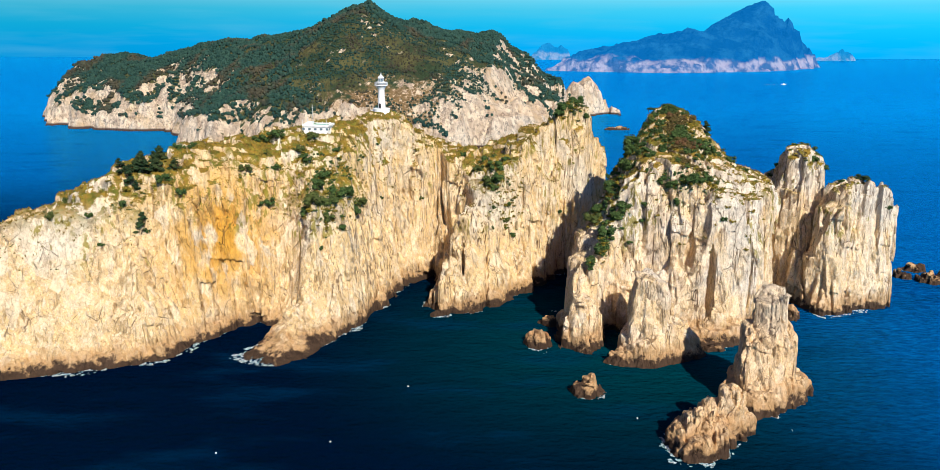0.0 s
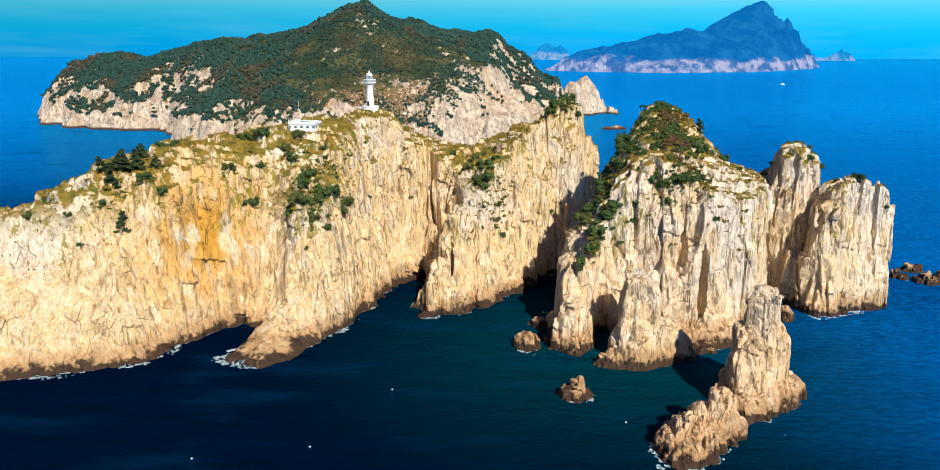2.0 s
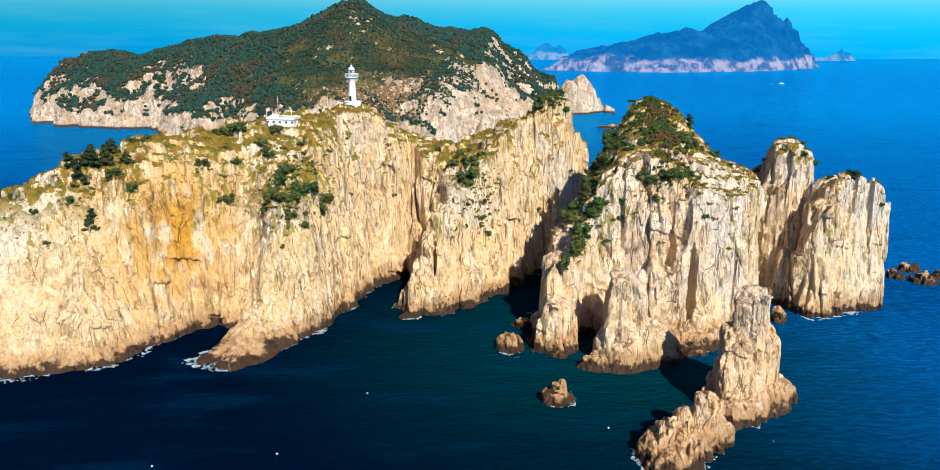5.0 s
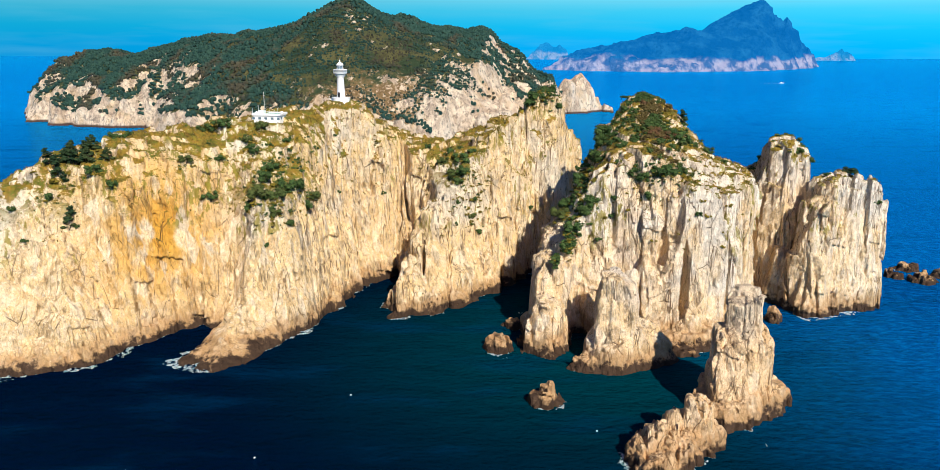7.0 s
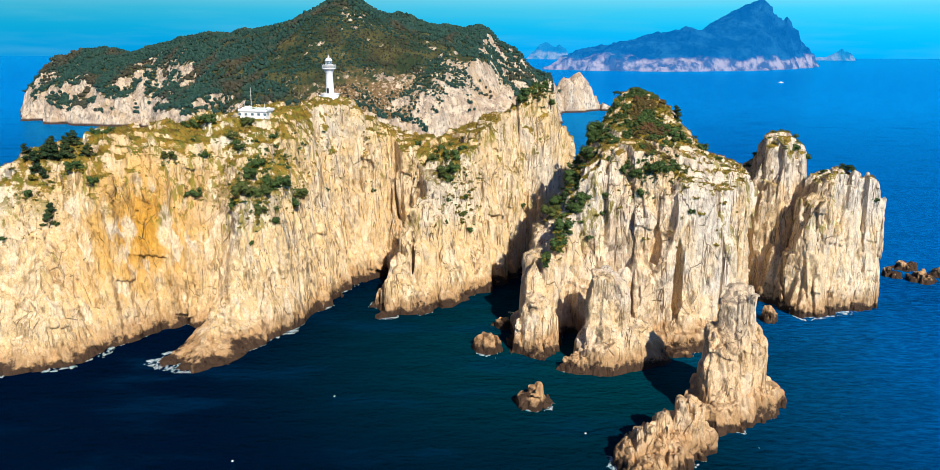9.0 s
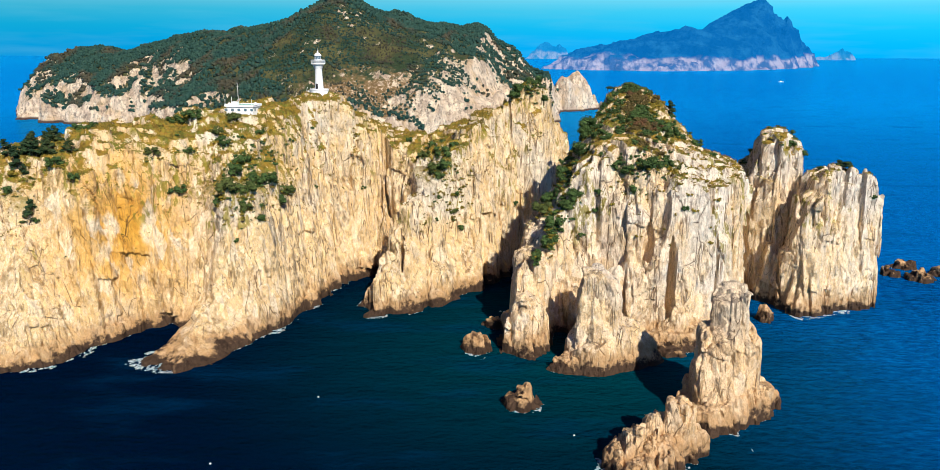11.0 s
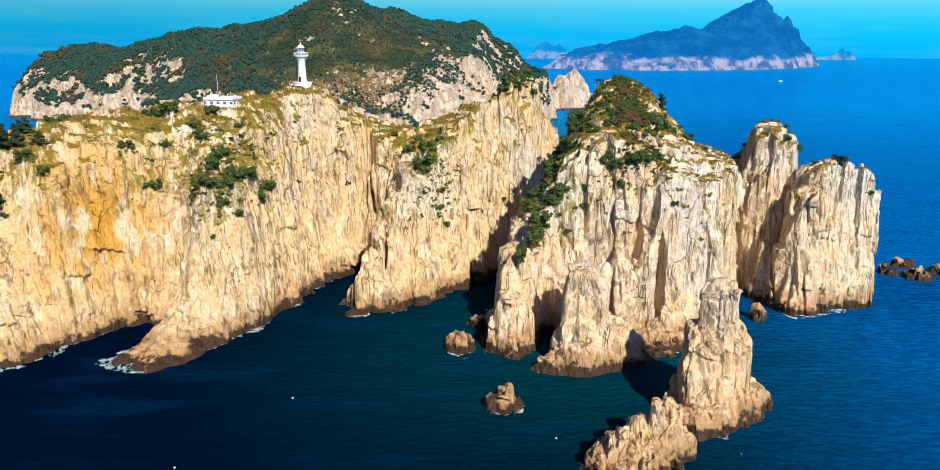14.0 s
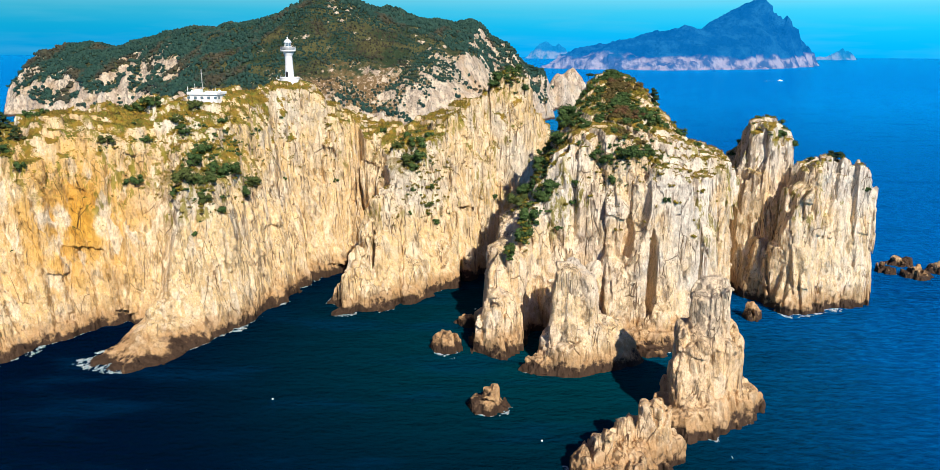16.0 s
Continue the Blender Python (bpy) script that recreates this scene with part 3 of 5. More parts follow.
stack = new("peaked_crag")
tagged(stack, "tall peaked sea stack of fluted pale rock with a bushy summit", "sea stack", group="sea stacks")
rock("main_body", ((26, 134), (230, 346), 88), 0.52, [(STACK_OUTLINE, STACK_LEAN, STACK_TOPS),
     ([(80, 247), (86, 243), (100, 246), (110, 257), (112, 266), (95, 262), (84, 256)], [(95, 250, 0.2)], [(85, 250, 3), (100, 252, 5), (108, 262, 7)])],
     STACK, salt=7, weights=stack_weights, jag=1.0, parent=stack,
     hollows=[((85.5, 251, 22), (2.6, 9, 24)), ((78.5, 254, 30), (2.2, 3.5, 14)), ((51.0, 246, 8), (3.4, 11, 24))])
rock("buttress", ((38, 90), (214, 254), 40), 0.45, [
    (BUTTRESS_OUTLINE, BUTTRESS_LEAN, BUTTRESS_TOPS),
    ([(52, 228), (58, 224), (66, 227), (72, 233), (69, 241), (60, 244), (53, 238)], [(53, 231, 0.08), (71, 234, 0.24), (60, 226, 0.12)],
     [(58, 231, 30), (54, 231, 28), (62, 231, 28), (66, 233, 26), (70, 236, 17), (60, 241, 30)])],
     STACK, 0.45, 0.3, 8, cell=0.9, pull=0.4, jag=0.8, parent=stack)

# the twin stack
TWIN_A = [(126, 317), (128, 303), (132.5, 289), (139, 288), (147, 293), (153, 306), (149, 320), (133, 325)]
TWIN_B = [(135, 275), (139, 271.5), (147, 274), (156, 279), (167, 283), (175.5, 291), (176.5, 302), (164, 310), (148, 305), (140, 296), (136, 287)]
twin = new("twin_crag")
tagged(twin, "twin-headed sea stack of fluted rock, scrub on its top", "sea stack", group="sea stacks")
rock("tall_head", ((118, 164), (282, 330), 70), 0.48, [
    (TWIN_A, [(128, 305, 0.05), (142, 292, 0.09), (147, 318, 0.2)],
     [(138, 303, 63), (134, 305, 61), (131, 308, 55), (127, 312, 44), (125, 318, 40), (133, 322, 48), (143, 299, 59), (149, 298, 52), (148, 306, 54), (139, 313, 58), (137, 292, 53)])],
     STACK, 0.6, 0.8, 13, cell=0.9, pull=0.6, jag=0.9, parent=twin)
rock("broad_head", ((126, 184), (266, 318), 62), 0.48, [
    (TWIN_B, [(139, 278, 0.08), (156, 282, 0.10), (175, 295, 0.03), (156, 306, 0.2)],
     [(145, 281, 50), (152, 286, 53.5), (159, 288, 51), (165, 288, 45), (171, 291, 38), (175, 295, 31), (161, 302, 47), (140, 283, 41), (137, 280, 29)])],
     STACK, 0.6, 0.8, 14, cell=0.9, pull=0.55, jag=0.9, parent=twin)

# the broken pinnacle
PIN_A = [(53, 179), (54, 169), (61, 167), (67, 171), (73, 178), (79, 182), (78, 188), (68, 190), (58, 185)]
PIN_B = [(76, 194), (82, 189), (92, 195), (100, 201), (107, 207), (104, 215), (94, 216), (84, 212), (77, 204)]
PIN_C = [(78, 197), (83, 193), (91, 195), (98, 202), (97, 210), (88, 212), (80, 206)]
PIN_D = [(84.5, 202), (89, 199), (93, 201), (94, 207), (89, 209.5), (85.5, 207)]
pin = new("pinnacle_crag")
tagged(pin, "jagged brown sea pinnacle with a low broken spur", "sea stack", group="sea stacks")
rock("spur", ((44, 90), (158, 200), 22), 0.36, [
    (PIN_A, [(56, 172, 0.30), (70, 180, 0.10), (62, 186, 0.12)], [(71, 182, 8), (65, 180, 7), (60, 177, 6), (57, 174, 4), (54, 171, 1), (77, 186, 4), (60, 183, 5)]),
    ([(68, 180), (72, 179), (75, 183), (72, 186), (69, 185)], [(71, 182, 0.06)], [(71, 182, 14), (73, 183, 12), (69, 184, 12)]),
    ([(62, 179), (65, 176), (69, 180), (67, 184), (63, 183)], [(66, 180, 0.08)], [(65, 180, 12), (67, 181, 10), (63, 182, 10)]),
    ([(57, 176), (60, 173), (63, 177), (61, 181), (58, 180)], [(60, 177, 0.10)], [(60, 177, 10), (61, 179, 8), (58, 178, 7)])],
     REEF, 0.6, 0.4, 19, cell=0.5, pull=0.6, jag=1.0, parent=pin)
rock("spire", ((66, 116), (180, 224), 42), 0.38, [
    (PIN_B, [(80, 193, 0.2), (104, 208, 0.2), (84, 208, 0.1)], [(84, 196, 7), (92, 199, 7), (98, 207, 8), (102, 208, 6), (106, 210, 2), (78, 198, 4), (86, 208, 8)]),
    (PIN_C, [(79, 200, 0.12), (84, 194, 0.2), (97, 202, 0.06), (88, 211, 0.1)], [(81, 201, 20), (84, 201, 22), (88, 200, 23), (95, 205, 22), (88, 207, 25), (96, 203, 15)]),
    (PIN_D, [(90, 204, 0.02)], [(88, 202, 31), (91, 203, 32), (90, 208, 33), (86, 204, 30)])], REEF, 0.55, 0.28, 20, cell=0.75, pull=0.6, jag=0.8, parent=pin)


def small_rock(x, y, rx, ry, height, salt, h=0.4):
    n = 7
    rnd = random.Random(salt)
    pts = [(x + rx * rnd.uniform(0.8, 1.15) * math.cos(math.tau * k / n), y + ry * rnd.uniform(0.8, 1.15) * math.sin(math.tau * k / n)) for k in range(n)]
    tops = [(x + 0.2 * rx, y, height), (x - 0.4 * rx, y, 0.55 * height), (x + 0.6 * rx, y + 0.3 * ry, 0.5 * height), (x, y - 0.6 * ry, 0.5 * height)]
    ob = rock("reef_rock", ((x - 1.6 * rx - 2, x + 1.6 * rx + 2), (y - 1.6 * ry - 2, y + 1.6 * ry + 2), height + 3), h,
              [(pts, [(x, y, 0.35)], tops)], REEF, 0.6, 0.5, salt, cell=0.6, jag=1.0)
    return tagged(ob, "small brown rock standing in the sea with a wet dark foot", "rock", group="rocks in the sea")


small_rock(24, 242, 3.8, 3.4, 5.4, 51)
small_rock(36.5, 205.5, 5.0, 3.6, 5.5, 52)
small_rock(30, 262, 2.6, 2.0, 2.6, 53)
small_rock(32, 276, 1.6, 1.4, 2.0, 58)
small_rock(84, 241, 5.0, 3.0, 1.6, 54)
small_rock(198, 322, 3.2, 2.6, 2.4, 55)
small_rock(207, 316, 5.2, 3.4, 3.6, 56)
small_rock(211, 333, 5.6, 3.4, 3.6, 57)
small_rock(221, 322, 6.0, 4.0, 4.4, 59)
small_rock(125, 269, 3.0, 2.6, 6.0, 60)
small_rock(172, 905, 16.0, 5.0, 3.5, 61, 1.0)


# ---- the wooded island behind ----
def hill_material(name, bare=False):
    m, nt, b = material(name)
    zed, up = axis(nt, "Position", "Z"), axis(nt, "Normal", "Z")
    soil = mix(nt, step(nt, grain(nt, 0.03, 5), 0.42, 0.6), (0.042, 0.070, 0.034), (0.13, 0.125, 0.050))
    soil = mix(nt, step(nt, grain(nt, 0.12, 4), 0.5, 0.66), soil, (0.085, 0.08, 0.035))
    stone = mix(nt, step(nt, grain(nt, 0.12, 6, (1, 1, 0.4)), 0.40, 0.62), (0.92, 0.75, 0.55), (0.60, 0.45, 0.32))
    stone = mix(nt, step(nt, grain(nt, 0.30, 6, (1, 1, 0.5), 0.75), 0.51, 0.60, 0, 0.75), stone, (0.27, 0.20, 0.15))
    stone = mix(nt, step(nt, grain(nt, 0.05, 4), 0.5, 0.66, 0, 0.5), stone, (0.76, 0.52, 0.28))
    slope = calc(nt, "ADD", near(nt, (-65.0, 715.0, 42.0), 135.0, (0.9, 1.3, 1)), calc(nt, "MULTIPLY", calc(nt, "SUBTRACT", grain(nt, 0.06, 5, rough=0.7), 0.5), 1.6))
    soil = mix(nt, step(nt, slope, 0.36, 0.66), soil, mix(nt, step(nt, grain(nt, 0.3, 5, rough=0.7), 0.52, 0.62), (0.27, 0.175, 0.08), (0.80, 0.62, 0.44)))
    steep = calc(nt, "ADD", up, calc(nt, "MULTIPLY", calc(nt, "SUBTRACT", grain(nt, 0.05, 6, rough=0.7), 0.5), 0.9))
    col = mix(nt, step(nt, steep, 0.61, 0.52), soil, stone)
    shore = calc(nt, "ADD", zed, calc(nt, "MULTIPLY", grain(nt, 0.018, 6, rough=0.65), -75.0))
    col = stone if bare else mix(nt, step(nt, shore, -12.0, -22.0), col, stone)
    if not bare:
        spur = calc(nt, "ADD", near(nt, (58.0, 790.0, 25.0), 170.0, (1, 0.9, 1.4)), calc(nt, "MULTIPLY", calc(nt, "SUBTRACT", grain(nt, 0.05, 6, rough=0.68), 0.5), 2.2))
        col = mix(nt, step(nt, spur, 0.42, 0.56), col, stone)
    col = mix(nt, step(nt, zed, 4.0, 1.5), col, (0.10, 0.06, 0.045))
    nt.links.new(col, b.inputs["Base Color"])
    b.inputs["Roughness"].default_value = 0.95
    b.inputs["Specular IOR Level"].default_value = 0.15
    bump(nt, b, calc(nt, "ADD", grain(nt, 0.25, 6, rough=0.7), grain(nt, 0.09, 5, (1, 1, 0.35))), 1.0, 7.0)
    return m


HILL = hill_material("hillside")
BARE = hill_material("bare_rock", True)


def heights(X, Y, outline, tops, cliff, rough, crags=()):
    """A hill with a sea cliff round its foot, cut into coves and ribs, and crags on it."""
    flat = X * 0
    d = outline_distance(X, Y, outline) + 14 * vnoise(X / 60, Y / 60, flat) + 13 * vnoise(X / 24, Y / 24, flat) + 8 * np.abs(vnoise(X / 11, Y / 11, flat)) + 3 * vnoise(X / 5, Y / 5, flat)
    T = surface(X, Y, tops) + rough * (1.6 * vnoise(X / 13, Y / 13, flat + 8) + 7 * vnoise(X / 70, Y / 70, flat + 3) + 3 * vnoise(X / 25, Y / 25, flat) + 1.6 * vnoise(X / 10, Y / 10, flat))
    for cx, cy, r, tall in crags:
        ribs = 0.5 - np.abs(vnoise(X / 30, Y / 30, flat + 5)) * 1.6 + 0.5 * vnoise(X / 12, Y / 12, flat + 6) + 0.35 * vnoise(X / 6, Y / 6, flat + 9)
        T = T + tall * ribs * np.exp(-((X - cx) ** 2 + (Y - cy) ** 2) / (r * r))
    inland = np.clip(-d, 0, None)
    slope = cliff[0] * (1 + 0.45 * vnoise(X / 40, Y / 40, flat + 12))
    edge = np.minimum(slope * inland, cliff[1] * (1 + 0.4 * vnoise(X / 45, Y / 45, flat + 14)) + cliff[2] * np.maximum(inland - cliff[1] / cliff[0], 0))
    H = np.minimum(T, edge) + rough * 1.2 * vnoise(X / 5, Y / 5, flat)
    return np.where(d < 0, H, -3.0 - 0.3 * d)


def hill(name, box, h, outline, tops, cliff, mat, rough=1.0, crags=()):
    xs, ys = np.arange(box[0], box[1], h), np.arange(box[2], box[3], h)
    X, Y = np.meshgrid(xs, ys, indexing="ij")
    H = np.maximum(heights(X, Y, outline, tops, cliff, rough, crags), -4)
    i = np.arange(X.size).reshape(X.shape)
    f = np.stack([i[:-1, :-1], i[1:, :-1], i[1:, 1:], i[:-1, 1:]], -1).reshape(-1, 4)
    f = f[(H.ravel()[f] > -3.5).any(1)]
    return mesh_object(name, np.stack([X, Y, H], -1).reshape(-1, 3), f, mat), (xs, ys, H)


HILL_OUTLINE = [(-625, 1040), (-560, 935), (-478, 895), (-390, 866), (-340, 800), (-300, 745), (-230, 700), (-150, 672), (-60, 690), (20, 728), (62, 768),
                (102, 838), (112, 920), (122, 980), (135, 1050), (130, 1150), (60, 1210), (-80, 1180), (-250, 1130), (-450, 1130), (-570, 1120)]
HILL_TOPS = [(-590, 1012, 38), (-567, 1000, 60), (44, 800, 76), (92, 850, 50), (-551, 952, 18), (-516, 1004, 86), (-410, 1000, 94), (-400, 870, 34), (-320, 960, 100), (-219, 930, 114), (-130, 920, 144), (-149, 854, 120), (-109, 854, 113),
             (-220, 790, 74), (-64, 1000, 115), (34, 1060, 117), (86, 1070, 64), (-6, 750, 62), (-60, 720, 34), (-170, 700, 34), (40, 850, 70), (60, 960, 88), (-280, 770, 42), (20, 1150, 80),
             (-250, 1080, 70), (-450, 1080, 70)]
hill_island, HILL_GRID = hill("wooded_island", (-660, 180, 650, 1240), 3.0, HILL_OUTLINE, HILL_TOPS, (1.8, 34, 1.0), HILL,
                              crags=[(50, 800, 75, 16), (-60, 705, 60, 9), (-150, 690, 50, 9), (-570, 990, 50, 12), (-470, 900, 60, 8), (-120, 862, 30, 9)])
tagged(hill_island, "wooded hill island with pale sea cliffs round its foot", "island", kind="structure")

cone, _ = hill("cone_islet", (95, 235, 1060, 1190), 2.0, [(125, 1120), (150, 1085), (185, 1083), (212, 1105), (210, 1140), (170, 1160), (130, 1150)],
               [(142, 1116, 55), (160, 1120, 63), (178, 1116, 57), (193, 1114, 34), (203, 1114, 8), (130, 1118, 40), (160, 1098, 50), (165, 1150, 40)], (4.0, 40, 1.0), BARE, 1.2,
               crags=[(165, 1110, 40, 3)])
tagged(cone, "bare pale cone-shaped rock islet", "islet", kind="structure")


# ---- far islands: the blue of the distance is put into their colour and glow ----
def hazed_material(name, blue, pale=1.0):
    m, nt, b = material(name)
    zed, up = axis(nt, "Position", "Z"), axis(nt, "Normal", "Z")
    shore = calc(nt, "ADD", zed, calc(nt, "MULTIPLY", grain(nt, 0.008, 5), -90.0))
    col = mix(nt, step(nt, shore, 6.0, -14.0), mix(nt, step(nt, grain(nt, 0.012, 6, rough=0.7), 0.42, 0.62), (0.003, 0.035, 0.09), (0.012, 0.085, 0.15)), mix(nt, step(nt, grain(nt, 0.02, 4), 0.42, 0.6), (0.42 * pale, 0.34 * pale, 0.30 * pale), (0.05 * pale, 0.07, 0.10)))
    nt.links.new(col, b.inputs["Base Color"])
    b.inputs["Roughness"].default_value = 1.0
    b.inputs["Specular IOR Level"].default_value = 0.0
    # blue haze as an even glow; the land itself gives off no light
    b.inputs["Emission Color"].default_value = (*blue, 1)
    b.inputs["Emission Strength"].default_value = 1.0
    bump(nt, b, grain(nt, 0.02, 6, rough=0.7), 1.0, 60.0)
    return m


FAR = hazed_material("hazed_far_land", (0.0, 0.095, 0.31))
FARTHER = hazed_material("hazed_farther_land", (0.002, 0.19, 0.46), 0.5)
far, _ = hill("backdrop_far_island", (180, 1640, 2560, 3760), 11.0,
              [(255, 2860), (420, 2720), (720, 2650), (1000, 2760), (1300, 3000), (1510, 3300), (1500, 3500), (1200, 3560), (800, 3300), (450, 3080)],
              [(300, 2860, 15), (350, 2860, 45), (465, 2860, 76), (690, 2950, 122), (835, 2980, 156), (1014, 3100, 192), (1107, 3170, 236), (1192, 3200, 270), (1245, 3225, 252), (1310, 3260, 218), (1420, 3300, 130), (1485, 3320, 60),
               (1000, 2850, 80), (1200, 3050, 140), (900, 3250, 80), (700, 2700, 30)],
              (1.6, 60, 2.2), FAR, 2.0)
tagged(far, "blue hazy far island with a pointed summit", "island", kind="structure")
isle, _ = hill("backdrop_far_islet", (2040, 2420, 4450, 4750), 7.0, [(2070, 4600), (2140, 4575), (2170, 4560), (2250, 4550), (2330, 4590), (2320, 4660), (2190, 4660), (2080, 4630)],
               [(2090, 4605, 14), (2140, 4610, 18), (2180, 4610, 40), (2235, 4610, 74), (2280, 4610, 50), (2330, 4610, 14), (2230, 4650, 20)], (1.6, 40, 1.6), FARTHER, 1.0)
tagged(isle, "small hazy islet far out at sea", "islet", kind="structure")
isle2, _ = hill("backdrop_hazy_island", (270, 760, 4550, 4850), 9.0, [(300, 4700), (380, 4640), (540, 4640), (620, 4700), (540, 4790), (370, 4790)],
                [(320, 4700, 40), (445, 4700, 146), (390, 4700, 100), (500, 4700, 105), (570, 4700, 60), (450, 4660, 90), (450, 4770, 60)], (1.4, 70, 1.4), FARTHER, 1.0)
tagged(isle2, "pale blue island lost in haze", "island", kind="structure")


# ---- things on the island ----
def simple(name, colour, rough=0.6, metal=0.0, stain=0.25, scale=0.8):
    m, nt, b = material(name)
    n = grain(nt, scale, 5)
    col = mix(nt, step(nt, n, 0.45, 0.75, 0, stain), colour, tuple(0.45 * c for c in colour))
    col = mix(nt, step(nt, grain(nt, scale * 8, 3), 0.5, 0.8, 0, stain * 0.6), col, tuple(0.7 * c for c in colour))
    nt.links.new(col, b.inputs["Base Color"])
    b.inputs["Roughness"].default_value, b.inputs["Metallic"].default_value = rough, metal
    return m


WHITE = simple("white_paint", (0.86, 0.86, 0.84), 0.5, 0, 0.16)
GREY = simple("grey_concrete", (0.45, 0.44, 0.41), 0.85)
GREEN_ROOF = simple("green_roof_coating", (0.07, 0.36, 0.25), 0.7)
DARK = simple("dark_metal", (0.05, 0.05, 0.055), 0.45, 0.6)
GLASS, gnt, gb = material("lantern_glass")
gb.inputs["Base Color"].default_value = (0.10, 0.16, 0.20, 1)
gb.inputs["Roughness"].default_value = 0.05
WOOD = simple("bark", (0.09, 0.06, 0.04), 0.9)


def part(name, bm, mat, parent, label=""):
    me = bpy.data.meshes.new(name)
    bm.normal_update()
    bm.to_mesh(me)
    bm.free()
    me.materials.append(mat)
    ob = new(name, me)
    ob.parent = parent
    if label:
        ob["label"] = label
    return ob


def thing(name, m, label, category, group=""):
    ob = new(name)
    ob.matrix_world = m
    return tagged(ob, label, category, group)


def lathe(profile, n=32, smooth=True):
    """A turned body from (radius, height) pairs."""
    bm = bmesh.new()
    rings = [[bm.verts.new((r * math.cos(math.tau * k / n), r * math.sin(math.tau * k / n), z)) for k in range(n)] for r, z in profile]
    for a, b in zip(rings, rings[1:]):
        for k in range(n):
            f = bm.faces.new((a[k], a[(k + 1) % n], b[(k + 1) % n], b[k]))
            f.smooth = smooth
    bm.faces.new(rings[-1])
    bm.faces.new(rings[0][::-1])
    return bm


def box_bm(sx, sy, sz, x=0, y=0, z=0, bevel=0.0, bm=None):
    """A block standing on z."""
    own = bm or bmesh.new()
    r = bmesh.ops.create_cube(own, size=1.0, matrix=Matrix.Translation((x, y, z + sz / 2)) @ Matrix.Diagonal((sx, sy, sz, 1)))
    if bevel:
        bmesh.ops.bevel(own, geom=list({e for v in r["verts"] for e in v.link_edges}), offset=bevel, segments=1, affect="EDGES")
    return own


def rod(a, b, r, n=8):
    a, b = Vector(a), Vector(b)
    bm = bmesh.new()
    m = Matrix.Translation((a + b) / 2) @ (b - a).to_track_quat("Z", "Y").to_matrix().to_4x4()
    bmesh.ops.create_cone(bm, cap_ends=True, segments=n, radius1=r, radius2=r, depth=(b - a).length, matrix=m)
    return bm


def lighthouse(m):
    t = thing("lighthouse", m, "white-painted round lighthouse with gallery and domed lantern", "lighthouse")
    part("plinth", lathe([(3.7, -1.5), (3.7, 1.35), (3.85, 1.4), (3.85, 1.75), (3.6, 1.8), (0.1, 1.82)], 24, False), WHITE, t)
    tower = part("tower", lathe([(1.75, 1.7), (1.68, 2.4), (1.42, 9.6), (1.5, 9.9), (1.75, 10.2), (1.75, 10.55), (2.05, 10.8), (2.05, 11.1), (2.3, 11.4)]), WHITE, t)
    bm = box_bm(0.12, 1.0, 2.1, 1.70, 0, 1.8)
    bm.transform(pose(0, 0, 0, 0, 0, -110))
    part("door", bm, DARK, tower)
    gallery = part("gallery", lathe([(2.3, 11.35), (2.85, 11.6), (2.85, 11.95), (2.6, 12.0), (0.2, 12.02)]), WHITE, t)
    part("parapet", lathe([(2.62, 11.98), (2.82, 11.98), (2.82, 13.05), (2.9, 13.08), (2.9, 13.25), (2.6, 13.25), (2.6, 12.05)]), WHITE, gallery)
    for k in range(20):
        a = math.tau * k / 20
        part("baluster", rod((2.84 * math.cos(a), 2.84 * math.sin(a), 11.95), (2.84 * math.cos(a), 2.84 * math.sin(a), 13.1), 0.05, 6), WHITE, gallery)
    part("watch_room", lathe([(1.55, 12.0), (1.55, 13.3), (1.62, 13.32), (1.62, 13.45), (1.3, 13.47)]), WHITE, t)
    lantern = part("lantern", lathe([(1.18, 13.4), (1.18, 14.85)], 16, False), GLASS, t, "dark glazed lantern")
    for k in range(12):
        a = math.tau * k / 12
        part("mullion", rod((1.22 * math.cos(a), 1.22 * math.sin(a), 13.4), (1.22 * math.cos(a), 1.22 * math.sin(a), 14.9), 0.05, 6), WHITE, lantern)
    dome = part("dome", lathe([(1.45, 14.8), (1.5, 14.95), (1.38, 15.15), (1.1, 15.6), (0.7, 15.98), (0.3, 16.15), (0.3, 16.3)]), WHITE, t)
    part("ball", lathe([(0.05, 16.28), (0.28, 16.4), (0.34, 16.6), (0.28, 16.8), (0.05, 16.95)], 16), WHITE, dome)
    part("lightning_rod", rod((0, 0, 16.9), (0, 0, 17.7), 0.05, 6), GREY, dome)
    stair = part("stair", box_bm(1.4, 0.5, 0.3, -4.3, -1.2, 0), WHITE, t)
    for k in range(5):
        part("step", box_bm(1.3, 0.42, 0.3 + 0.28 * k, -4.3 - 0.0, -1.2 + 0.40 * (k + 1), -0.4), WHITE, stair)
    for s in (-0.7, 0.7):
        part("handrail", rod((-4.3 + s, -1.4, 0.9), (-4.3 + s, 0.9, 2.3), 0.05, 6), WHITE, stair)
    return t


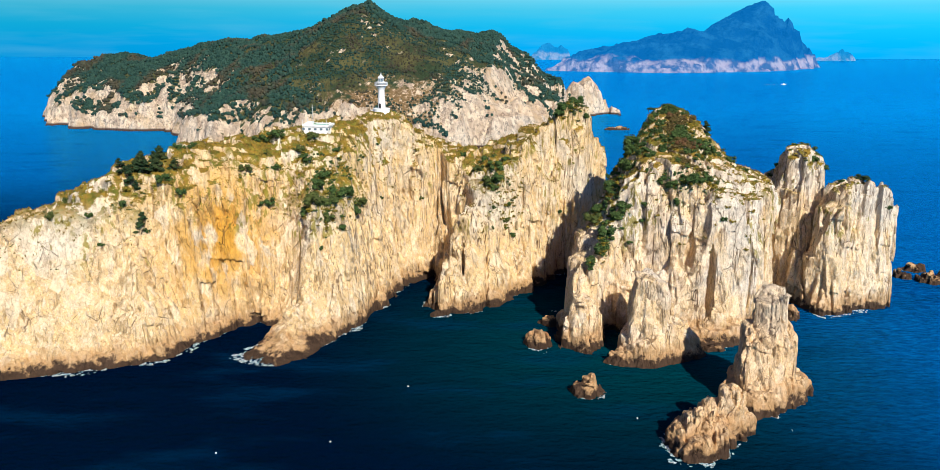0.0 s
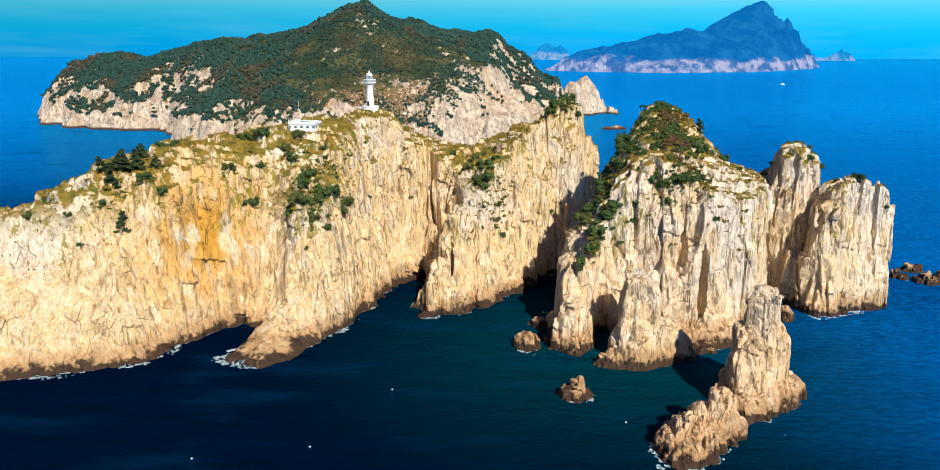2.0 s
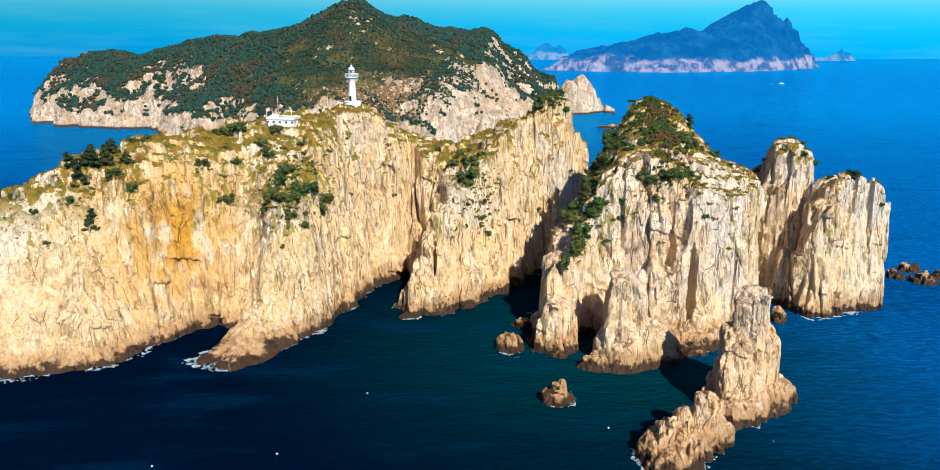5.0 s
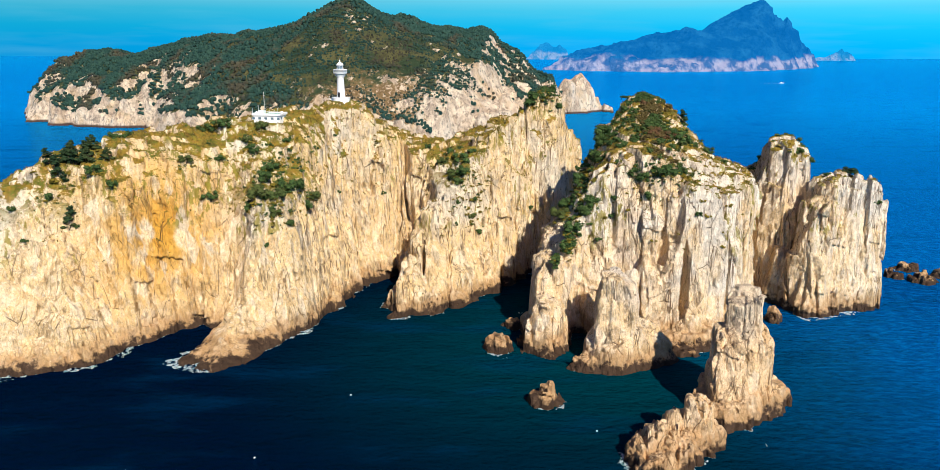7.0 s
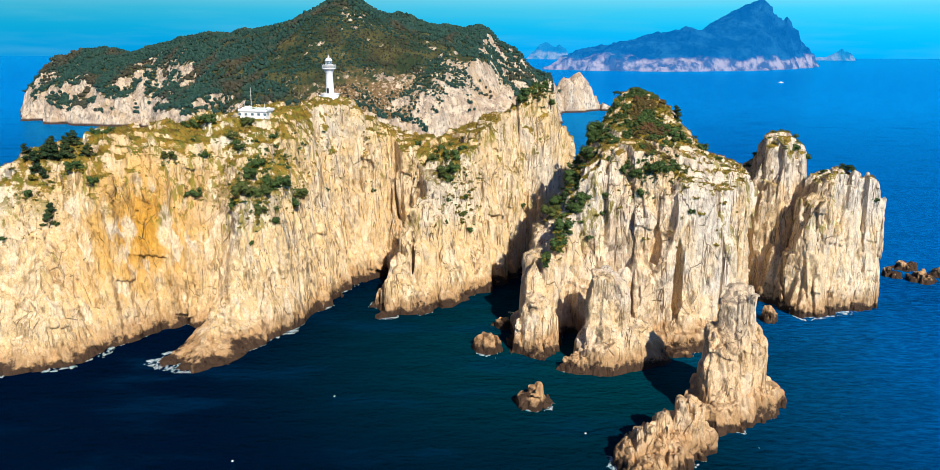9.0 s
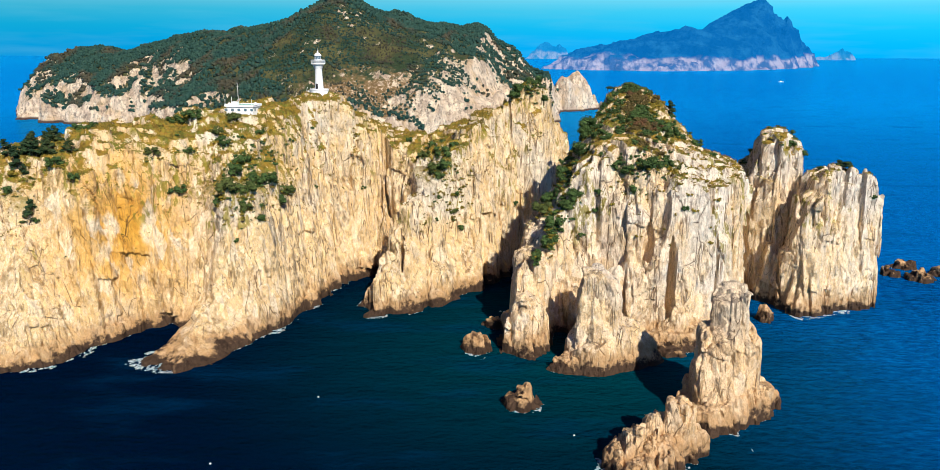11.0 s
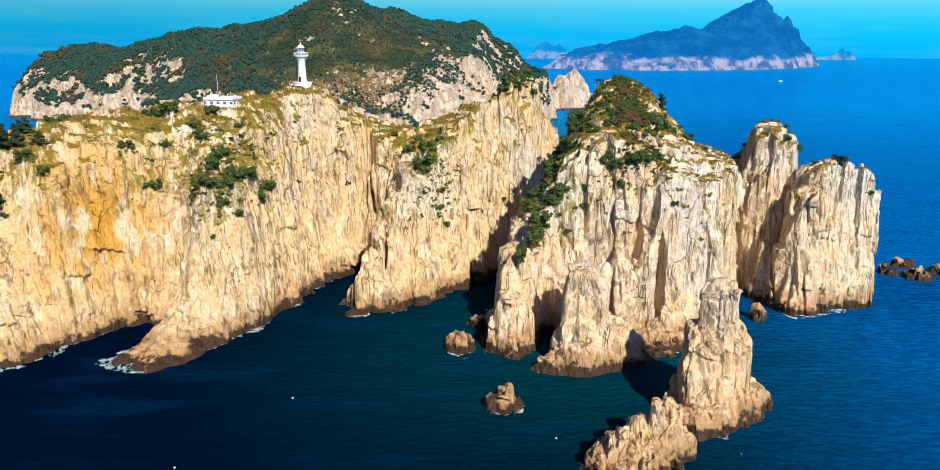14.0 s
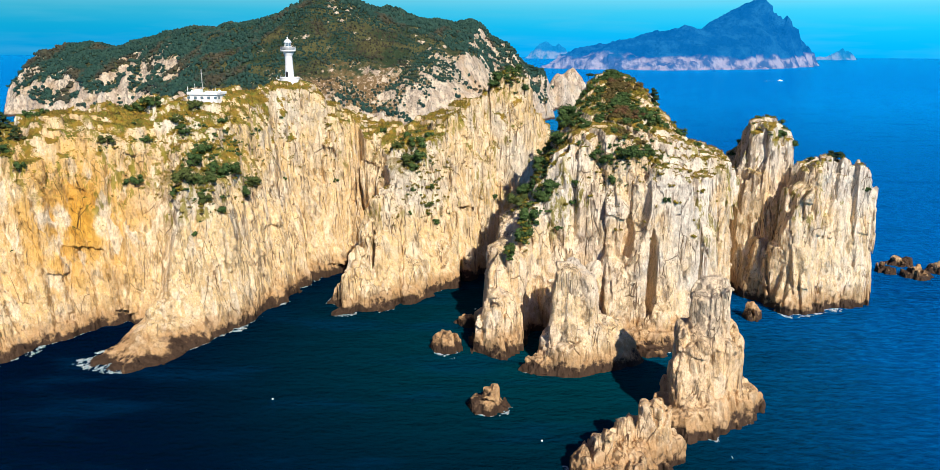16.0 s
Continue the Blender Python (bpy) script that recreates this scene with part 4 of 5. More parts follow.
def keepers_house(m):
    h = thing("lighthouse_keepers_house", m, "long white flat-roofed building with green roof and antennas", "building")
    w, d, z = 10.4, 6.5, 3.1
    wall = part("wall", box_bm(w, d, z + 2.0, 0, 0, -2.0), WHITE, h)
    part("cornice", box_bm(w + 0.9, d + 0.9, 0.45, 0, 0, z, 0.04), WHITE, h)
    part("roof", box_bm(w + 0.3, d + 0.3, 0.06, 0, 0, z + 0.452), GREEN_ROOF, h, "green-coated flat roof")
    for sx, sy, x, y in ((w + 0.9, 0.18, 0, -(d + 0.7) / 2), (w + 0.9, 0.18, 0, (d + 0.7) / 2), (0.18, d + 0.5, -(w + 0.7) / 2, 0), (0.18, d + 0.5, (w + 0.7) / 2, 0)):
        part("parapet", box_bm(sx, sy, 0.45, x, y, z + 0.453), WHITE, h)
    for k in range(5):
        x = -5.2 + 2.5 * k
        win = part("window", box_bm(1.3, 0.1, 1.1, x, -d / 2 - 0.03, 1.5), WHITE, wall)
        part("pane", box_bm(1.1, 0.06, 0.9, x, -d / 2 - 0.07, 1.6), GLASS, win)
    for y in (-1.6, 1.6):
        win = part("window", box_bm(0.1, 1.3, 1.1, w / 2 + 0.03, y, 1.5), WHITE, wall)
        part("pane", box_bm(0.06, 1.1, 0.9, w / 2 + 0.07, y, 1.6), GLASS, win)
    part("penthouse", box_bm(2.2, 2.0, 1.1, -3.6, 1.0, z + 0.5), WHITE, h)
    for x, y, t in ((-6.0, -2.2, 2.2), (-5.2, 1.5, 2.9), (3.8, -1.0, 2.3), (1.0, 2.0, 1.3)):
        part("antenna", rod((x, y, z + 0.5), (x, y, z + 0.5 + t), 0.07, 6), WHITE, h)
    for x, y, r in ((5.6, -1.5, 0.55), (-4.2, -2.4, 0.4)):
        bm = lathe([(0.08, 0), (0.6 * r, 0.12 * r), (r, 0.42 * r), (0.96 * r, 0.46 * r), (0.5 * r, 0.2 * r)], 16)
        bm.transform(pose(x, y, z + 1.1, 60, 0, 20))
        part("dish", bm, WHITE, h)
        part("dish_stand", rod((x, y, z + 0.5), (x, y, z + 1.15), 0.06, 6), GREY, h)
    mast = part("mast", rod((-4.0, 4.6, -1), (-4.0, 4.6, 11.5), 0.12, 8), GREY, h, "slender lattice mast")
    for k in range(6):
        part("rung", rod((-4.5, 4.6, 2 + 1.6 * k), (-3.5, 4.6, 2 + 1.6 * k), 0.05, 6), GREY, mast)
    return h


from mathutils.bvhtree import BVHTree


def tree_of(ob):
    me = ob.data
    co = np.empty(len(me.vertices) * 3, np.float32)
    me.vertices.foreach_get("co", co)
    vi = np.empty(len(me.loops), np.int32)
    me.loops.foreach_get("vertex_index", vi)
    return BVHTree.FromPolygons(co.reshape(-1, 3).tolist(), vi.reshape(-1, 4).tolist())


BVH = {o.name: [tree_of(c) for c in (o.children or (o,))] for o in (island, stack, twin, pin)}


def ground(x, y, which):
    """The highest rock under the sky at a place, and its normal."""
    hits = [t.ray_cast(Vector((x, y, 200)), Vector((0, 0, -1))) for t in BVH[which.name]]
    hits = [h for h in hits if h[0] is not None]
    return max(((h[0], h[1]) for h in hits), key=lambda h: h[0].z) if hits else (None, None)


lighthouse(pose(-41.4, 328.2, 74.4))
keepers_house(pose(-64, 300, 68.3, 0, 0, -8))


# ---- foliage ----
def leaf_material(name, dark, light, autumn=0.0):
    m, nt, b = material(name)
    info = nt.nodes.new("ShaderNodeObjectInfo").outputs["Random"]
    isle_r = nt.nodes.new("ShaderNodeNewGeometry").outputs["Random Per Island"]
    col = mix(nt, isle_r, dark, light)
    if not autumn:
        col = mix(nt, step(nt, info, 0.55, 1.0, 0, 0.55), col, (0.085, 0.085, 0.02))
    if autumn:
        col = mix(nt, calc(nt, "MULTIPLY", step(nt, grain(nt, 0.02, 4), 0.52, 0.64), autumn), col, mix(nt, isle_r, (0.045, 0.034, 0.022), (0.09, 0.06, 0.03)))
    nt.links.new(col, b.inputs["Base Color"])
    b.inputs["Roughness"].default_value = 0.75
    b.inputs["Specular IOR Level"].default_value = 0.2
    return m


LEAF = leaf_material("evergreen_leaves", (0.018, 0.046, 0.014), (0.075, 0.125, 0.030))
PINE = leaf_material("pine_needles", (0.010, 0.030, 0.014), (0.035, 0.065, 0.020))
RUST = leaf_material("rusty_leaves", (0.06, 0.034, 0.018), (0.17, 0.085, 0.035))
GOLD = leaf_material("golden_scrub", (0.13, 0.10, 0.012), (0.34, 0.24, 0.02))
# leaf greens of the far hill carry the blue of the haze in their colour
WOODS = leaf_material("hazed_woods", (0.010, 0.038, 0.032), (0.027, 0.068, 0.048), 0.7)
TURF = leaf_material("turf_blades", (0.11, 0.085, 0.012), (0.30, 0.20, 0.035))


def blob(rnd, centre, r, squash=0.85):
    """A small uneven closed lump: 8 corners pulled about, 18 points in all."""
    dirs = [Vector(d).normalized() for d in ((1, 0, 0), (-1, 0, 0), (0, 1, 0), (0, -1, 0), (0, 0, 1), (0, 0, -1))]
    v = [centre + Vector((d.x, d.y, d.z * squash)) * r * rnd.uniform(0.75, 1.1) for d in dirs]
    f = []
    for a in (0, 1):
        for b in (2, 3):
            for c in (4, 5):
                n = len(v)
                for p, q in ((a, b), (b, c), (c, a)):
                    d = (dirs[p] + dirs[q]).normalized()
                    v.append(centre + Vector((d.x, d.y, d.z * squash)) * r * rnd.uniform(0.8, 1.12))
                f += [(a, n, n + 2), (b, n + 1, n), (c, n + 2, n + 1), (n, n + 1, n + 2)]
    return v, f


def leaves(rnd, centre, r, count, size, v, f, squash=0.85):
    """Leaf sprays standing out of a lump."""
    for _ in range(count):
        d = Vector((rnd.gauss(0, 1), rnd.gauss(0, 1), rnd.gauss(0.25, 1))).normalized()
        p = centre + Vector((d.x, d.y, d.z * squash)) * r * rnd.uniform(0.85, 1.2)
        up = (d + Vector((rnd.uniform(-.6, .6), rnd.uniform(-.6, .6), rnd.uniform(-.3, .8)))).normalized()
        side = up.orthogonal().normalized()
        side.rotate(Matrix.Rotation(rnd.uniform(0, 6.28), 3, up))
        s = size * rnd.uniform(0.6, 1.3)
        n = len(v)
        third = d.cross(side).normalized() if abs(d.dot(side)) < 0.95 else up.cross(side)
        v += [p - side * s, p + third * s * 0.6, p + side * s, p - third * s * 0.5 + d * s * 0.3]
        f.append((n, n + 1, n + 2, n + 3))


def stems(rnd, height, r, name):
    bm = bmesh.new()
    for k in range(3):
        a = rnd.uniform(0, 6.28)
        top = Vector((0.45 * math.cos(a), 0.45 * math.sin(a), height))
        m = Matrix.Translation(top / 2 + Vector((0, 0, -0.25))) @ top.to_track_quat("Z", "Y").to_matrix().to_4x4()
        bmesh.ops.create_cone(bm, cap_ends=True, segments=6, radius1=r, radius2=r * 0.45, depth=top.length + 0.5, matrix=m)
    me = bpy.data.meshes.new(name)
    bm.to_mesh(me)
    bm.free()
    me.materials.append(WOOD)
    return me


def crown_mesh(name, seed, mat, shape):
    rnd = random.Random(seed)
    v, f = [], []
    if shape == "bush":
        for _ in range(9):
            c = Vector((rnd.uniform(-.62, .62), rnd.uniform(-.62, .62), rnd.uniform(0.05, .75)))
            r = rnd.uniform(0.28, 0.45)
            bv, bf = blob(rnd, c, r * 0.85)
            n = len(v)
            v += bv
            f += [tuple(i + n for i in q) for q in bf]
            leaves(rnd, c, r, 75, 0.085, v, f)
    elif shape == "sprig":
        for _ in range(5):
            c = Vector((rnd.uniform(-.6, .6), rnd.uniform(-.6, .6), rnd.uniform(0.05, .6)))
            r = rnd.uniform(0.28, 0.46)
            bv, bf = blob(rnd, c, r * 0.85)
            n = len(v)
            v += bv
            f += [tuple(i + n for i in q) for q in bf]
            leaves(rnd, c, r, 34, 0.11, v, f)
    elif shape == "pine":
        for k in range(13):
            h = 0.35 + 1.75 * k / 12
            spread = 0.75 * (1 - k / 13.5) + 0.05
            a = rnd.uniform(0, 6.28)
            c = Vector((spread * 0.75 * math.cos(a), spread * 0.75 * math.sin(a), h))
            r = 0.16 + 0.30 * spread
            bv, bf = blob(rnd, c, r, 0.55)
            n = len(v)
            v += bv
            f += [tuple(i + n for i in q) for q in bf]
            leaves(rnd, c, r * 1.05, 34, 0.10, v, f, 0.5)
    else:                                   # flat-topped, wind-pruned
        for k in range(9):
            a = rnd.uniform(0, 6.28)
            c = Vector((rnd.uniform(.2, 1.15) * math.cos(a), rnd.uniform(.2, .8) * math.sin(a), rnd.uniform(1.1, 1.5)))
            bv, bf = blob(rnd, c, 0.3, 0.4)
            n = len(v)
            v += bv
            f += [tuple(i + n for i in q) for q in bf]
            leaves(rnd, c, 0.34, 34, 0.10, v, f, 0.4)
    me = bpy.data.meshes.new(name)
    me.from_pydata([tuple(p) for p in v], [], f)
    me.materials.append(mat)
    return me


KINDS = {}
for kind, shape, mat, label, cat, count in (
        ("bush", "bush", LEAF, "dense dark green evergreen bush clinging to the rock", "bush", 4),
        ("rusty_bush", "bush", RUST, "rust-brown autumn shrub on the rock", "bush", 2),
        ("golden_bush", "bush", GOLD, "low golden-green scrub clinging to the rock", "bush", 2),
        ("pine_tree", "pine", PINE, "dark green pine tree rooted in the cliff top", "tree", 3),
        ("wind_pine", "flat", PINE, "small flat-topped pine leaning over the cliff", "tree", 2)):
    KINDS[kind] = [(crown_mesh("crown", 11 * n + len(kind), mat, shape), stems(random.Random(n), 1.2 if shape != "bush" else 0.5, 0.06, "trunk")) for n in range(count)]
    KINDS[kind].append((label, cat))
SPRIGS = {kind: [crown_mesh("sprig", 7 * n + len(kind), mat, "sprig") for n in range(4)] for kind, mat in (("bush", LEAF), ("golden_bush", GOLD), ("rusty_bush", RUST))}


def plant(kind, x, y, z, r, rnd, squash=1.0):
    *forms, (label, cat) = KINDS[kind]
    crown, trunk = forms[rnd.randrange(len(forms))]
    ob = new(kind)
    ob.matrix_world = pose(x, y, z - 0.15 * r, rnd.uniform(-8, 8), rnd.uniform(-8, 8), rnd.uniform(0, 360)) @ Matrix.Diagonal((r, r * rnd.uniform(0.85, 1.15), r * squash, 1))
    tagged(ob, label, cat, {"tree": "trees on the cliffs"}.get(cat, "bushes on the cliffs"))
    for name, me in (("crown", crown), ("trunk", trunk)):
        o = new(name, me)
        o.parent = ob
    return ob


SCRUB = []


def low_growth(kind, x, y, z, r, rnd, squash=1.0):
    """Small growth, gathered and joined at the end."""
    m = pose(x, y, z - 0.15 * r, rnd.uniform(-8, 8), rnd.uniform(-8, 8), rnd.uniform(0, 360)) @ Matrix.Diagonal((r, r, r * squash, 1))
    SCRUB.append((kind, SPRIGS[kind][rnd.randrange(4)], m))


def near_rock(x, y, z, which):
    return min((t.find_nearest(Vector((x, y, z))) for t in BVH[which.name]), key=lambda h: h[3])[0]


HEADLAND = [(-121, 259, 58, 4.5), (-121, 252, 57, 4.0), (-116, 262, 61, 4.2), (-113, 256, 60, 3.0), (-109, 251, 58, 2.6), (-119, 251, 53, 3.0), (-144, 243, 46, 2.0), (-133, 246, 46, 1.5),
            (-123, 248, 49, 2.0), (-102, 248, 54, 1.8), (-77, 285, 69, 2.8), (-84, 286, 69, 2.6), (-64, 289, 68, 2.2), (-68, 281, 64, 2.2), (-64, 277, 61, 2.5), (-84, 265, 59, 2.2),
            (-77, 266, 46, 2.4), (-75, 273, 59, 1.8), (-94, 273, 66, 1.6), (-114, 246, 41, 1.0), (-128, 240, 37, 1.2), (-143, 250, 50, 1.6), (-110, 270, 65, 2.0), (-103, 266, 66, 1.8)]
WALL = [(-58, 276, 55, 3.0), (-59, 270, 52, 3.2), (-59, 261, 48, 3.6), (-54, 265, 46, 3.2), (-52, 273, 49, 3.0), (-48, 276, 48, 3.0), (-45, 285, 43, 2.6), (-54, 262, 41, 2.4),
        (-47, 279, 40, 2.6), (-62, 262, 43, 2.6), (-48, 263, 39, 1.6), (-56, 258, 31, 1.0), (-55, 287, 63, 1.6), (-28, 328, 44, 1.0), (-39, 306, 40, 0.9), (-25, 324, 36, 1.2)]
RIDGE = [(7, 324, 54, 3.2), (9, 315, 51, 3.4), (5, 309, 49, 3.0), (10, 309, 48, 3.0), (2, 315, 51, 2.2), (8, 306, 44, 2.2), (-1, 297, 31, 1.4), (15, 307, 37, 1.6), (19, 302, 24, 1.5),
         (8, 304, 36, 1.6), (13, 307, 30, 1.4), (42, 337, 75, 3.2), (46, 338, 77, 3.2), (39, 336, 73, 2.4), (50, 338, 72, 2.2), (37, 329, 29, 1.4), (-3, 325, 57, 1.4), (14, 316, 54, 1.9)]
SLOPE = [(62, 292, 68, 4.0), (60, 287, 65, 3.6), (56, 279, 60, 3.4), (51, 278, 53, 3.0), (46, 275, 44, 3.0), (45, 270, 40, 3.0), (48, 255, 40, 3.0), (51, 260, 45, 2.6), (54, 259, 46, 2.6),
         (42, 247, 31, 1.8), (46, 254, 32, 2.2), (86, 278, 66, 3.4), (89, 277, 64, 3.0), (99, 282, 59, 2.2), (74, 261, 54, 2.8), (75, 261, 49, 2.2), (79, 258, 57, 2.8), (68, 264, 56, 1.8),
         (65, 263, 47, 1.4), (62, 262, 41, 1.2), (89, 253, 44, 1.2), (104, 282, 55, 1.4), (58, 262, 33, 1.2)]
TWIN = [(137, 304, 60, 2.4), (133, 307, 57, 2.0), (140, 300, 58, 2.0), (144, 298, 55, 1.6), (131, 309, 53, 1.4), (147, 289, 52, 1.0), (164, 288, 41, 1.2)]
rnd = random.Random(5)
for spots, which in ((HEADLAND, island), (WALL, island), (RIDGE, island), (SLOPE, stack), (TWIN, twin)):
    for x, y, z, r in spots:
        p = near_rock(x, y, z, which)
        tall = spots is HEADLAND and r >= 2.9
        plant("pine_tree" if tall else "bush", p.x, p.y, p.z, r * (0.75 if tall else 1.25 if spots is SLOPE else 1.35 if spots is TWIN else 1.25), rnd, 0.95 if tall else 0.9)
        # smaller growth round each one
        for _ in range(7 if r > 1.7 else 3):
            a, d = rnd.uniform(0, 6.28), r * rnd.uniform(0.8, 1.5)
            q = near_rock(x + d * math.cos(a), y + d * math.sin(a) * 0.6, z - rnd.uniform(-0.3, 1.0) * r, which)
            low_growth(rnd.choice(("bush", "golden_bush", "golden_bush")), q.x, q.y, q.z, r * rnd.uniform(0.25, 0.55), rnd, 0.75)

# the grove on the headland's shoulder
for _ in range(16):
    x, y = rnd.gauss(-114, 4.0), rnd.gauss(255, 4.0)
    g, n = ground(x, y, island)
    plant("pine_tree", g.x, g.y, g.z, rnd.uniform(2.0, 3.4), rnd, 0.85)

# the thicket that caps the peaked stack: rust in the middle, gold towards the sea, green round it
def crown_kind(x, y):
    a, b = noise.noise(Vector((x / 9, y / 9, 9.0))), noise.noise(Vector((x / 6, y / 6, 3.0)))
    return "golden_bush" if x > 84 and b > 0.12 else "rusty_bush" if 74 < x < 92 and a > 0.08 else "bush"


made = 0
while made < 1000:
    x, y = rnd.gauss(78, 12), rnd.gauss(288, 16)
    z = 80 - 0.95 * abs(x - 79) - 0.42 * max(300 - y, 0) - 1.2 * max(y - 306, 0)
    if z < 54 or (z < 66 and noise.noise(Vector((x / 7, y / 7, 2.0))) < -0.05):
        continue
    g = near_rock(x, y, z, stack)
    if g.z < 54:
        continue
    kind = crown_kind(x, y)
    if made < 130:
        plant(kind, g.x, g.y, g.z, rnd.uniform(1.2, 2.4), rnd, 0.85)
    else:
        low_growth(kind, g.x, g.y, g.z, rnd.uniform(0.9, 2.0), rnd, 0.85)
    made += 1
# the dark band down its shoulder
SHOULDER = [(64, 306, 63), (57, 291, 55), (53, 272, 46), (48, 253, 35), (43, 248, 28)]
for _ in range(430):
    k = rnd.uniform(0, 3.999)
    p, q, f = SHOULDER[int(k)], SHOULDER[int(k) + 1], k % 1
    w = 5.2 - 0.9 * k
    x, y, z = (a + f * (b - a) + rnd.gauss(0, w) * c for a, b, c in zip(p, q, (0.8, 1.0, 0.5)))
    g = near_rock(x, y, z, stack)
    low_growth(rnd.choice(("bush", "bush", "bush", "golden_bush")), g.x, g.y, g.z, rnd.uniform(0.7, 1.7), rnd, 0.9)


# and the scrub that runs down its face in two tongues
def face(x, z, which):
    """The first rock met from the open sea in front, at a height."""
    hits = [t.ray_cast(Vector((x, 150, z)), Vector((0, 1, 0.02))) for t in BVH[which.name]]
    hits = [h[0] for h in hits if h[0] is not None]
    return min(hits, key=lambda h: h.y) if hits else None


made = 0
while made < 120:
    z = rnd.uniform(50, 72)
    up = (z - 50) / 22
    x = rnd.uniform(76 - 6 * up, 92 + 2 * up) if z > 62 else rnd.choice((rnd.gauss(76, 1.6), rnd.gauss(86, 2.0)))
    g = face(x, z, stack)
    if g is None or g.y > 312:
        continue
    if made < 30:
        plant("bush", g.x, g.y + 0.4, g.z, rnd.uniform(1.0, 1.9), rnd, 0.9)
    else:
        low_growth(rnd.choice(("bush", "bush", "golden_bush")), g.x, g.y + 0.3, g.z, rnd.uniform(0.6, 1.4), rnd, 0.9)
    made += 1
# the thicket on the shoulder of the sea wall
for _ in range(150):
    x, z = rnd.gauss(-54, 5.0), rnd.gauss(50, 5.5)
    g = face(x, z, island)
    if g is not None and noise.noise(Vector((x / 5, z / 5, 7.0))) > -0.15:
        low_growth(rnd.choice(("bush", "bush", "bush", "golden_bush")), g.x, g.y + 0.3, g.z, rnd.uniform(0.6, 1.7), rnd, 0.9)
# the cap on the end of the ridge
for _ in range(60):
    g = near_rock(rnd.gauss(45, 2.6), rnd.gauss(337, 2.0), rnd.gauss(77, 1.5), island)
    low_growth(rnd.choice(("bush", "bush", "bush", "golden_bush")), g.x, g.y, g.z, rnd.uniform(0.8, 1.8), rnd, 0.9)
# grass and tufts in the cracks of the sea wall, under the thickets and over the headland's face
for x0, x1, z0, z1, count, kinds, big in ((-27, -24.5, 36, 60, 22, ("golden_bush",), 0.9), (-40, -38, 34, 52, 12, ("golden_bush",), 0.7), (-61, -44, 34, 47, 42, ("golden_bush", "golden_bush", "bush"), 1.2),
                                         (2, 22, 22, 48, 90, ("golden_bush", "golden_bush", "golden_bush", "bush"), 1.25), (-175, -62, 24, 54, 70, ("bush", "golden_bush", "bush"), 0.6), (-38, 40, 50, 72, 22, ("golden_bush",), 0.8)):
    for _ in range(count):
        g = face(rnd.uniform(x0, x1), rnd.uniform(z0, z1), island)
        if g is not None:
            low_growth(rnd.choice(kinds), g.x, g.y + 0.15, g.z, big * rnd.uniform(0.45, 1.15), rnd, 0.9)
for _ in range(40):
    g = face(rnd.uniform(50, 112), rnd.uniform(30, 58), stack)
    if g is not None:
        low_growth("golden_bush", g.x, g.y + 0.15, g.z, rnd.uniform(0.6, 1.6), rnd, 0.9)
for _ in range(26):
    g, n = ground(rnd.uniform(129, 150), rnd.uniform(294, 318), twin)
    if g is not None and g.z > 44:
        low_growth(rnd.choice(("bush", "bush", "golden_bush")), g.x, g.y, g.z, rnd.uniform(0.8, 1.8), rnd, 0.8)
for x, y, r, kind in ((93, 292, 2.6, "pine_tree"), (66, 303, 2.2, "pine_tree"), (72, 300, 1.8, "wind_pine"), (84, 306, 1.6, "pine_tree")):
    g, n = ground(x, y, stack)
    plant(kind, g.x, g.y, g.z, r, rnd)
for x, y, r in ((154.5, 287, 2.9), (157, 288, 2.2)):
    g, n = ground(x, y, twin)
    plant("wind_pine", g.x, g.y, g.z - 0.3, r, rnd)
# low scrub over the turf and along the rims
made = 0
while made < 110:
    x, y = rnd.uniform(-175, -45), rnd.uniform(238, 322)
    g, n = ground(x, y, island)
    if g is None or n.z < 0.45 or g.z < 38 or noise.noise(Vector((x / 14, y / 14, 4.0))) < -0.1:
        continue
    low_growth(rnd.choice(("bush", "bush", "golden_bush")), g.x, g.y, g.z, rnd.uniform(0.5, 1.2), rnd, 0.8)
    made += 1


def joined_scrub(kind, name, mat, label):
    V, Q, base = [], [], 0
    for k, me, m in SCRUB:
        if k != kind:
            continue
        co = np.empty(len(me.vertices) * 3)
        me.vertices.foreach_get("co", co)
        M = np.array(m)
        V.append(co.reshape(-1, 3) @ M[:3, :3].T + M[:3, 3])
        for poly in me.polygons:
            Q.append(tuple(i + base for i in poly.vertices))
        base += len(me.vertices)
    return tagged(mesh_object(name, np.concatenate(V).tolist(), Q, mat), label, "scrub", kind="stuff")


joined_scrub("bush", "low_scrub", LEAF, "low dark green scrub scattered over the cliffs")
joined_scrub("rusty_bush", "rusty_scrub", RUST, "rust-brown autumn scrub on the crag")
joined_scrub("golden_bush", "golden_scrub", GOLD, "low golden-green scrub scattered over the cliffs")


